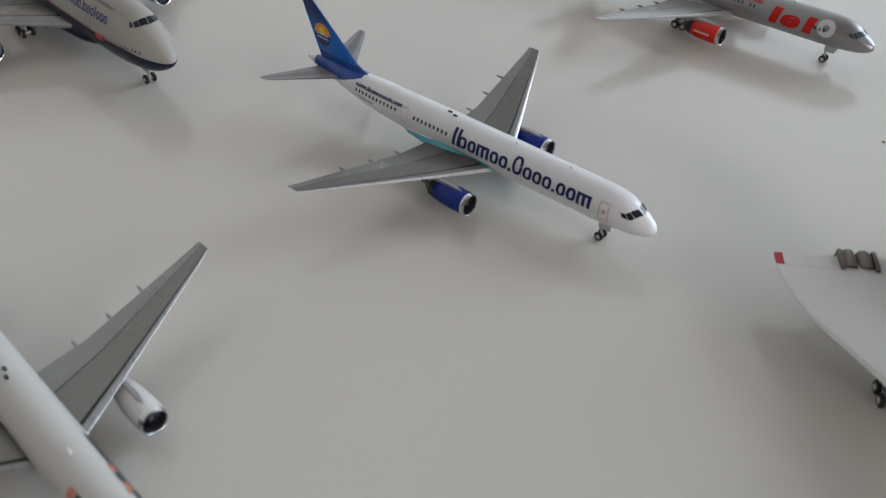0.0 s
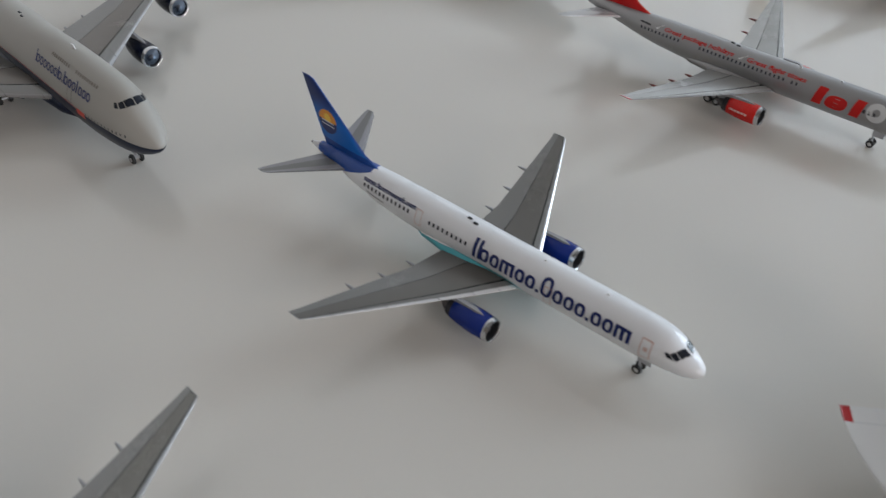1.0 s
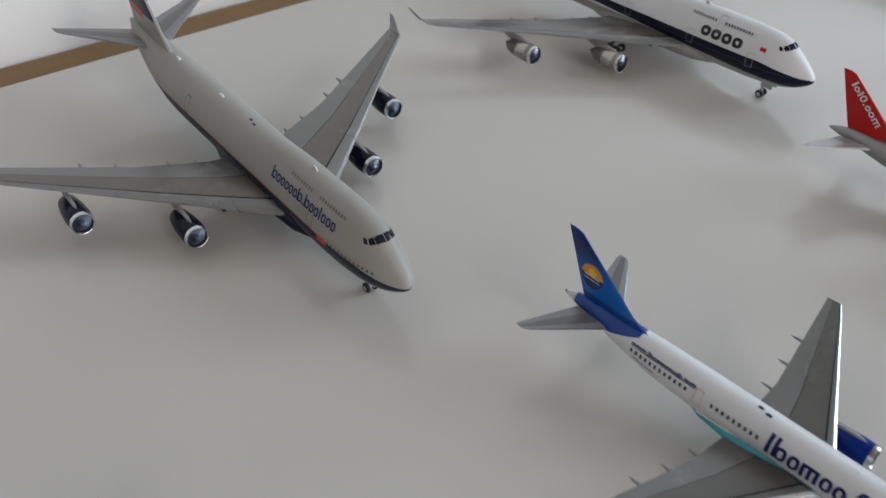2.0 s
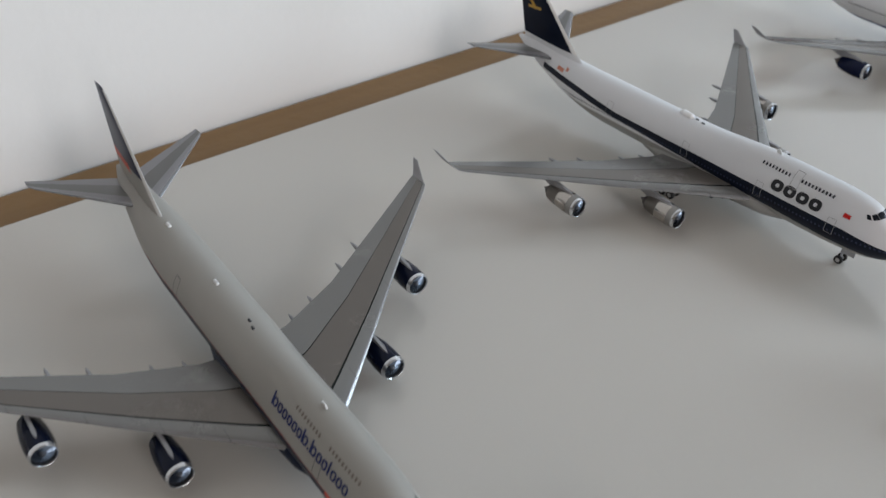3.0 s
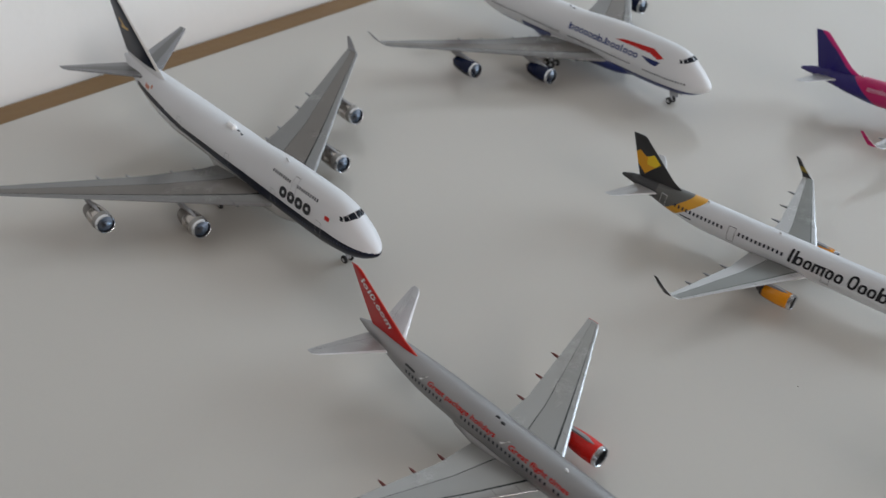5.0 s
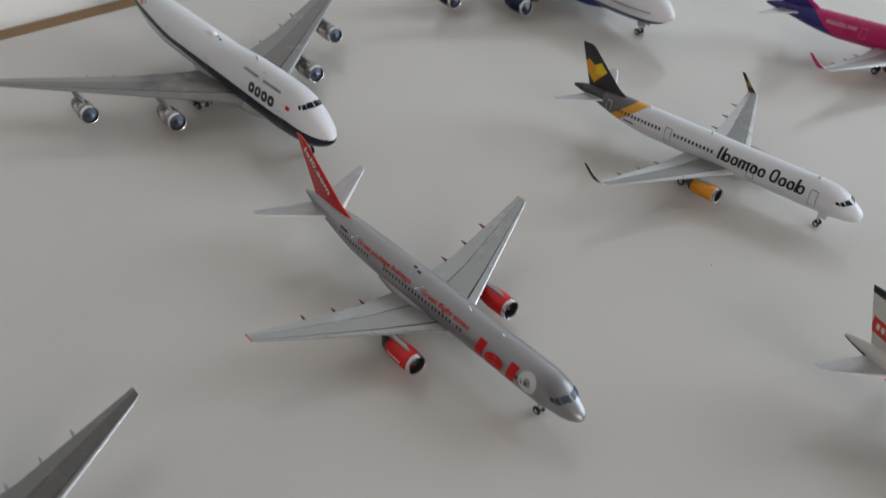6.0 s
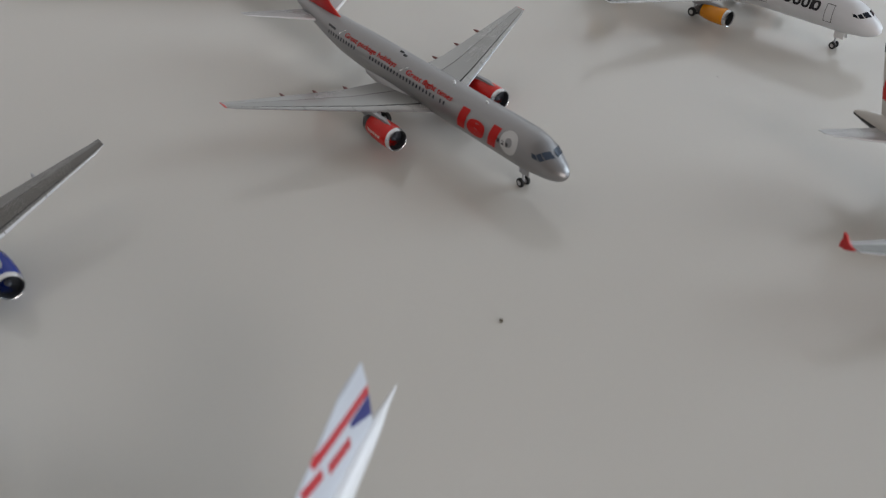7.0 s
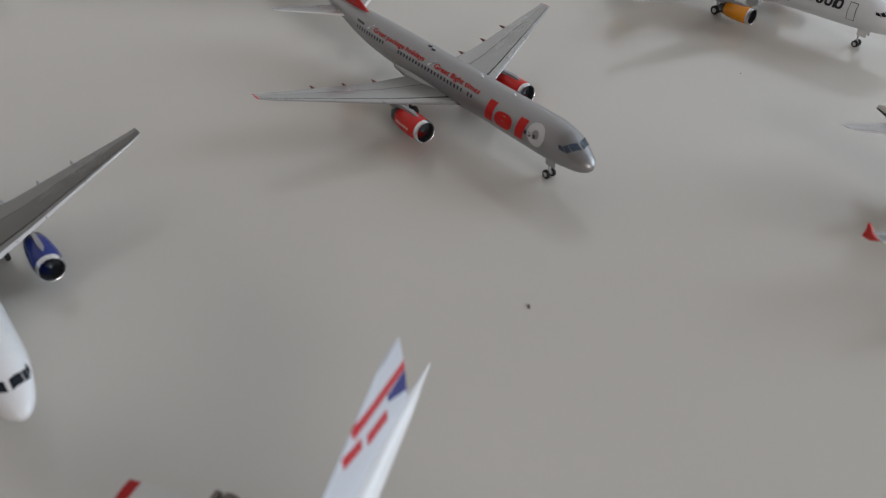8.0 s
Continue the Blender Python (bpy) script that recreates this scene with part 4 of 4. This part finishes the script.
def silver_twin():
    body = paint("silver_grey_paint", SILVER, [], rough=0.40, metal=0.72, vary=0.05)
    tail = paint("red_fin", (0.50, 0.010, 0.010), [(lambda x, y, z, u, v: u < 0.03, (0.66, 0.10, 0.08))], rough=0.34, spec=0.3)
    cowl = paint("red_cowl", (0.58, 0.014, 0.01), [
        (lambda x, y, z, u, v: x < -20.6, (0.03, 0.03, 0.035)),
        (lambda x, y, z, u, v: (y < 0) & z.near(2.25, 0.13) & (x < -17.9) & (x > -20.2) & ((x * 2.2).op("FRACT") < 0.7), (0.75, 0.55, 0.5))], rough=0.28, spec=0.3)
    canoe = paint("dark_red_canoe", (0.16, 0.04, 0.035), rough=0.4)
    p = twin("model_airliner", "twin-engined airliner model, silver grey with red fin and engines", (0.1369, 0.2284, -44.19), body, tail, cowl, m_wing_light, m_tail_light, canoe, glass_mat=paint("cockpit_blue_grey", (0.045, 0.06, 0.085), rough=0.25))
    words("slogan", "Great package holidays", TWIN, 33.5, 23.7, 5.52, 0.78, m_red_print, p, "red slogan lettering")
    words("slogan", "Great flight times", TWIN, 21.9, 14.3, 5.52, 0.78, m_red_print, p, "red slogan lettering")
    window_row(TWIN, p, [(36.9, 30.5), (28.2, 16.4), (15.9, 14.5)], 4.92, 0.21, 0.34, 0.56)
    marks("wordmark", TWIN, "tot", 13.4, 7.2, 3.75, 5.75, m_red_print, p, "large red bars and ring of a wordmark", stem=0.38, lean=0.5, low=0.8)
    two = Print(TWIN)
    two.ring(5.7, 0.36, 0.42, 1.1)
    two.done("numeral_mark", m_pale_print, p, "white block mark of a logo")
    bars = Print(TWIN)
    bars.box(37.2, 35.6, 5.55, 5.75, 2, 1)
    bars.done("registration_bar", m_charcoal_print, p)
    bars = Print(TWIN)
    for a in (7.2, 6.6, 6.05):
        bars.box(a, a - 0.34, 4.62, 5.0, 1, 1)
    bars.done("cabin_window", m_charcoal_print, p)
    for d in (34.8, 23.0):
        tick = Print(TWIN)
        tick.patch([(d, 0.62), (d - 0.25, 0.58), (d - 0.9, 0.98), (d - 1.0, 0.95)], 2, 2)
        tick.done("tick_mark", m_white_print, p)
    # white bars and rings down the fin
    verts, faces = [], []

    def on_fin(along, up):
        f = along / 6.9
        verts.append((-45.35 + 0.742 * along + 0.67 * up, -(0.205 - 0.10 * (1 - f)) - 0.09, 12.25 - 0.67 * along + 0.742 * up))

    def fin_bar(a, b, low, top):
        base = len(verts)
        for q in ((a, low), (b, low), (b, top), (a, top)):
            on_fin(*q)
        faces.append((base, base + 1, base + 2, base + 3))

    def fin_ring(a, b, low, top):
        base, k = len(verts), 18
        for i in range(k):
            c, e = math.cos(2 * math.pi * i / k), math.sin(2 * math.pi * i / k)
            for cut in (0.0, 0.2):
                on_fin((a + b) / 2 + ((b - a) / 2 - cut) * c, (low + top) / 2 + ((top - low) / 2 - cut) * e)
        faces.extend((base + 2 * i, base + 2 * i + 1, base + (2 * i + 3) % (2 * k), base + (2 * i + 2) % (2 * k)) for i in range(k))

    fin_bar(0.35, 0.6, -0.5, 0.5)
    fin_ring(0.75, 1.55, -0.5, 0.22)
    fin_bar(1.75, 2.0, -0.5, 0.45)
    fin_ring(2.15, 2.95, -0.5, 0.5)
    fin_bar(3.1, 3.3, -0.5, -0.3)
    fin_ring(3.45, 4.2, -0.5, 0.25)
    fin_ring(4.3, 5.1, -0.5, 0.25)
    for a in (5.25, 5.72, 6.2):
        fin_bar(a, a + 0.22, -0.5, 0.2)
    fin_bar(5.25, 6.42, 0.05, 0.25)
    finish("fin_wordmark", verts, faces, m_white_print, p, "white bars and rings of a wordmark")
    for d, k in ((15.8, 0.3), (10.8, 0.15)):
        blade(p, TWIN, d, k, 0.4)
    return p


def plain_twin():
    body = paint("white_navy_underside", (0.52, 0.51, 0.485), [(lambda x, y, z, u, v: z < 3.95, (0.03, 0.03, 0.06)), (lambda x, y, z, u, v: (z > 4.6) & (z < 5.9) & (x > -9.8) & (x < -9.2), (0.5, 0.25, 0.15))], rough=0.36)
    tail = paint("white_fin_dark_top", (0.66, 0.65, 0.63), [(lambda x, y, z, u, v: z > 12.2, (0.02, 0.02, 0.03)), (lambda x, y, z, u, v: (z > 7.0) & (z < 12.2), (0.03, 0.035, 0.09)), (lambda x, y, z, u, v: (y > 0) & (z < 9.2) & (u > 0.4), (0.35, 0.06, 0.05))], rough=0.34)
    cowl = paint("white_navy_cowl", (0.62, 0.60, 0.58), [(lambda x, y, z, u, v: z < 2.05, (0.03, 0.032, 0.07))], rough=0.3)
    p = twin("model_airliner", "twin-engined airliner model, white over navy with white engines", (-0.0328, 0.0530, -46.6), body, tail, cowl, m_wing_dark, m_tail, m_wing_edge)
    for side in (0, 1):
        for mat, spans in ((m_bronze_print, ((12.4, 11.6), (10.4, 9.6))), (m_charcoal_print, ((11.5, 10.5),))):
            q = Print(TWIN)
            for a, b in spans:
                q.patch([(a, 0.5), (b, 0.5), (b, 0.95), (a, 0.95)] if side == 0 else [(a, math.pi - 0.5), (b, math.pi - 0.5), (b, math.pi - 0.8), (a, math.pi - 0.8)], 2, 3)
            q.done("crest_mark", mat, p)
    q = Print(TWIN)
    q.patch([(16.0, math.pi - 0.35), (7.5, math.pi - 0.35), (7.5, math.pi - 0.7), (16.0, math.pi - 0.7)], 8, 3)
    q.done("wordmark", m_charcoal_print, p, "dark block mark of a wordmark")
    blade(p, TWIN, 14.5, 0.25, 0.5)
    return p


def heart_bus():
    slant = lambda x, z: x - z * 1.36
    body = paint("white_grey_rear_orange_band", (0.64, 0.65, 0.67), [
        (lambda x, y, z, u, v: slant(x, z) < -39.9, (0.62, 0.30, 0.02)),
        (lambda x, y, z, u, v: slant(x, z) < -41.8, (0.105, 0.105, 0.10)),
        (lambda x, y, z, u, v: (x < -38.3) & (z > 4.6), (0.045, 0.045, 0.048)),
        (lambda x, y, z, u, v: (x < -42.5), (0.03, 0.03, 0.03))], rough=0.30, coat=0.1)
    tail = paint("charcoal_fin_heart", (0.036, 0.036, 0.037), [
        (lambda x, y, z, u, v: (y < 0) & ((x + 40.9).op("ABSOLUTE") + (z - 8.9).op("ABSOLUTE") < 2.25) & (z < 10.0) & ((z - 8.9 - (x + 40.9).op("ABSOLUTE") * 0.6) < 0.42), (0.72, 0.33, 0.02)),
        (lambda x, y, z, u, v: (y < 0) & ((x + 40.9).op("ABSOLUTE") + (z - 8.9).op("ABSOLUTE") < 2.25) & (x > -40.7) & ((z - 8.9 - (x + 40.9).op("ABSOLUTE") * 0.6) < 0.42) & (z > 8.2), (0.80, 0.55, 0.03))], rough=0.30, spec=0.2)
    cowl = paint("amber_cowl", (0.72, 0.26, 0.005), [(lambda x, y, z, u, v: x < -19.2, (0.05, 0.05, 0.05))], rough=0.26, coat=0.3)
    tips = paint("black_winglet", (0.03, 0.03, 0.03), [(lambda x, y, z, u, v: (y > 0) & (z > 4.9) & (z < 5.5), (0.25, 0.18, 0.03)), (lambda x, y, z, u, v: u < 0.14, (0.7, 0.7, 0.7))], rough=0.3)
    p, b = bus("model_airliner", "long single-aisle airliner model, white with charcoal fin and amber engines", (0.2192, 0.3143, -41.07), 44.3, 0.0, "sharklet", body, tail, cowl, tips)
    marks("wordmark", b, "tboWoo Toob", 18.9, 6.6, 4.45, 5.95, m_black_print, p, "charcoal bars and rings of a wordmark", stem=0.30, lean=0.12)
    window_row(b, p, [(35.0, 27.4), (25.6, 19.2)], 4.8, 0.27, 0.42, 0.58)
    for d in (26.5, 13.9, 5.5):
        door = Print(b)
        door.outline(d + 0.5, d - 0.5, 3.6, 5.55, 0.06)
        door.done("door_outline", m_charcoal_print, p, "thin charcoal door outline")
    door = Print(b)
    door.outline(37.3, 36.4, 4.1, 5.7, 0.06)
    door.done("door_outline", m_pale_print, p, "thin pale door outline")
    bars = Print(b)
    bars.box(33.9, 32.2, 4.0, 4.2, 2, 1)
    bars.done("registration_bar", m_charcoal_print, p)
    for d in (31.0, 21.0, 6.0):
        blade(p, b, d, 0.3, 0.4)
    return p


def magenta_bus():
    body = paint("magenta_navy_rear", (0.44, 0.012, 0.11), [(lambda x, y, z, u, v: x + z * 1.29 < -20.75, (0.02, 0.012, 0.13))], rough=0.28, coat=0.3)
    tail = paint("navy_fin_magenta_edge", (0.02, 0.012, 0.13), [(lambda x, y, z, u, v: (u < 0.16 + 0.0) | ((z - 8.0) * 0.11 > u), (0.50, 0.02, 0.16))], rough=0.28, coat=0.3)
    cowl = paint("magenta_cowl", (0.44, 0.012, 0.11), rough=0.25, coat=0.3)
    tips = paint("magenta_winglet", (0.44, 0.012, 0.11), [(lambda x, y, z, u, v: u < 0.12, (0.75, 0.72, 0.74))], rough=0.3)
    p, b = bus("model_airliner", "single-aisle airliner model, magenta with a navy rear", (0.2935, 0.4136, -36.77), 37.6, 5.8, "sharklet", body, tail, cowl, tips)
    marks("address_line", b, "WoootoodooW", 26.3, 21.2, 5.0, 5.7, m_lilac_print, p, "pale block marks of a wordmark", stem=0.26)
    door = Print(b)
    door.outline(20.6, 19.6, 4.0, 5.6, 0.05)
    door.done("door_outline", m_bronze_print, p)
    blade(p, b, 27.8, 0.2, 0.5)
    blade(p, b, 21.0, 0.2, 0.5)
    return p


def banded_bus():
    body = paint("grey_white_black_band", (0.62, 0.59, 0.55), [
        (lambda x, y, z, u, v: (z < 4.95) & (z > 3.9), BLACK),
        (lambda x, y, z, u, v: z < 3.9, (0.35, 0.33, 0.30)),
        (lambda x, y, z, u, v: (z < 5.2) & (x < -31.0), (0.015, 0.015, 0.017)),
        (lambda x, y, z, u, v: x.near(-28.6, 0.45) & z.near(4.5, 0.45) & (y < 0), (0.6, 0.06, 0.05))], rough=0.32)
    tail = paint("pale_fin_red_square", (0.64, 0.61, 0.57), [
        (lambda x, y, z, u, v: z > 11.45, BLACK),
        (lambda x, y, z, u, v: u < 0.05, (0.78, 0.77, 0.75)),
        (lambda x, y, z, u, v: (y < 0) & (x - z * 0.0).near(-30.75, 1.25) & (z + x * 0.12 + 3.69).near(8.2, 0.85), (0.62, 0.035, 0.03)),
        (lambda x, y, z, u, v: (y < 0) & x.near(-30.75, 0.85) & (z + x * 0.12 + 3.69).near(8.2, 0.32) & ((x * 1.75 + 0.1).op("FRACT") < 0.66), (0.75, 0.70, 0.68))], rough=0.32)
    cowl = paint("grey_cowl", (0.55, 0.53, 0.5), rough=0.3)
    tips = paint("red_fence", (0.60, 0.03, 0.03), rough=0.3)
    p, b = bus("model_airliner", "short airliner model, pale grey, black band, red fin square", (0.2518, 0.1906, -52.79), 34.0, 5.9, "fence", body, tail, cowl, tips, rise=1.25)
    window_row(b, p, [(27.0, 7.0)], 4.7, 0.26, 0.42, 0.58)
    return p


def grey_bus():
    body = paint("plain_white_body", WHITE, rough=0.3)
    cowl = paint("pewter_cowl", (0.35, 0.34, 0.33), rough=0.3, metal=0.4)
    p, b = bus("model_airliner", "single-aisle airliner model, white with pewter grey engines", (0.2640, 0.6080, -45.0), 37.6, 4.3, "fence", body, body, cowl, body)
    return p


def delta_jet():
    """A slender supersonic delta, white with red wing-tip marks."""
    p = tagged(new("model_airliner"), "white supersonic delta airliner model with red wing-tip marks", "model airliner", "die-cast model airliners on the white table")
    p.matrix_world = pose(0.0845, -0.0006, 0, 0, 0, -100.7)
    body_mat = paint("delta_white", (0.70, 0.71, 0.72), rough=0.3, coat=0.2)
    body = Body([(0, 0, 3.4, 3.4), (1.5, 0.28, 3.8, 3.25), (4, 0.62, 4.5, 3.25), (7, 0.98, 5.2, 3.3), (10, 1.25, 5.75, 3.4), (14, 1.42, 6.0, 3.3), (30, 1.44, 6.05, 3.2), (42, 1.42, 6.1, 3.4), (50, 1.25, 6.4, 4.1), (55, 0.95, 6.6, 4.8), (59, 0.66, 6.6, 5.3), (61.2, 0.50, 6.45, 5.55), (62.6, 0.24, 6.2, 5.75), (64.6, 0.04, 6.02, 5.94)], 4.9)
    body.mesh(body_mat, p)
    wing_mat = paint("delta_wing_white", (0.53, 0.52, 0.505), [
        (lambda x, y, z, u, v: (y.op("ABSOLUTE") > 12.55) & (x < -50.1), (0.32, 0.004, 0.004)),
        (lambda x, y, z, u, v: u.near(0.05, 0.007) & (x > -50.0), (0.36, 0.34, 0.32)),
        (lambda x, y, z, u, v: (x < -50.2) & (y.op("ABSOLUTE").near(10.6, 0.05) | y.op("ABSOLUTE").near(8.6, 0.05)), (0.5, 0.5, 0.5)),
        (lambda x, y, z, u, v: x.near(-50.15, 0.05) & (y.op("ABSOLUTE") < 12.5), (0.42, 0.42, 0.42))], rough=0.36, spec=0.25)
    plan = [(0.6, -11.5), (1.5, -16.0), (2.4, -22.0), (3.8, -28.5), (5.4, -33.5), (7.35, -37.4), (9.2, -40.3), (10.3, -41.9), (11.25, -43.5), (12.0, -45.0), (12.6, -46.7), (13.05, -48.5), (13.25, -50.0), (13.3, -50.9)]
    for s in (-1, 1):
        loft("wing", [((xl, s * yy, 4.55 - 0.012 * yy), (-52.25 + 0.04 * yy, s * yy, 4.45 - 0.008 * yy), (0, 0, max(0.05, 0.40 - 0.028 * yy))) for yy, xl in plan], wing_mat, p, steps=2)
        for yc in (5.8, 7.1):
            lathe("engine_nozzle", [(1.2, 0.62), (0.4, 0.72), (-0.5, 0.70), (-1.0, 0.60), (-1.05, 0.50), (-0.5, 0.45)], m_nozzle, p, (-51.6, s * yc, 4.15), k=20)
        verts = [(-40.5, s * 4.6, 4.3), (-40.5, s * 7.8, 4.3), (-40.5, s * 7.8, 3.3), (-40.5, s * 4.6, 3.3), (-51.0, s * 4.6, 4.3), (-51.0, s * 8.0, 4.3), (-51.0, s * 8.0, 2.6), (-51.0, s * 4.6, 2.6)]
        finish("engine_box", verts, [(0, 1, 2, 3), (4, 7, 6, 5), (0, 4, 5, 1), (1, 5, 6, 2), (2, 6, 7, 3), (3, 7, 4, 0)], body_mat, p)
        for yc in (5.05, 7.85):
            slab("nozzle_post", [(-50.1, s * yc, 4.7), (-50.6, s * yc, 4.85), (-52.5, s * yc, 4.78), (-52.7, s * yc, 3.0), (-50.1, s * yc, 2.8)], 0.34, m_nozzle, p)
        gear("main_gear", p, -40.0, s * 5.3, 4.2, 0.6, 0.42, 1.1, (-0.7, 0.7))
    gear("nose_gear", p, -17.5, 0, 3.6, 0.45, 0.3, 0.7, (0.0,), 0.14)
    flag = paint("delta_fin_flag", (0.50, 0.535, 0.59), [
        (lambda x, y, z, u, v: (y > 0) & (z - (x + 57.5) * 0.18).near(9.9, 0.38) & (x < -54.2), (0.45, 0.02, 0.03)),
        (lambda x, y, z, u, v: (y > 0) & (z - (x + 57.5) * 0.24).near(8.15, 0.42) & (x > -58.2) & (x < -55.6), (0.45, 0.02, 0.03)),
        (lambda x, y, z, u, v: (y > 0) & (z - (x + 54.0) * 0.29).near(9.4, 0.40) & (x > -55.0) & (x < -52.9), (0.45, 0.02, 0.03)),
        (lambda x, y, z, u, v: (y > 0) & ((z - (x + 58.6) * 0.12) < 9.15) & ((z - (x + 58.6) * 0.6) > 8.6) & (x < -58.4), (0.010, 0.020, 0.16))], rough=0.32)
    fin(p, [(-42.0, -61.0, 6.1), (-46.5, -61.0, 7.6), (-51.0, -60.9, 9.6), (-57.6, -60.5, 11.75)], 0.30, 0.10, flag)
    return p


for build in (globe_twin, silver_twin, cheatline_jumbo, landor_jumbo, ribbon_jumbo, heart_bus, plain_twin, delta_jet, banded_bus, magenta_bus, grey_bus):
    build()

# ---- crumbs on the table ----
m_crumb = paint("crumb_brown", (0.10, 0.085, 0.06), rough=0.8, vary=0.4)
for cx, cy, r in ((0.1270, 0.1909, 0.00048), (0.1754, 0.2995, 0.0002)):
    bm = bmesh.new()
    bmesh.ops.create_icosphere(bm, subdivisions=2, radius=r)
    for v in bm.verts:
        v.co = v.co * (0.75 + 0.5 * noise.noise(v.co * 2500)) 
        v.co.z = max(-0.6 * r, v.co.z * 0.75)
    low = min(v.co.z for v in bm.verts)
    mesh = bpy.data.meshes.new("crumb")
    bm.to_mesh(mesh)
    bm.free()
    mesh.materials.append(m_crumb)
    ob = new("crumb", mesh)
    ob.location = (cx, cy, -low)
    tagged(ob, "tiny dark brown crumb lying on the white table", "crumb")
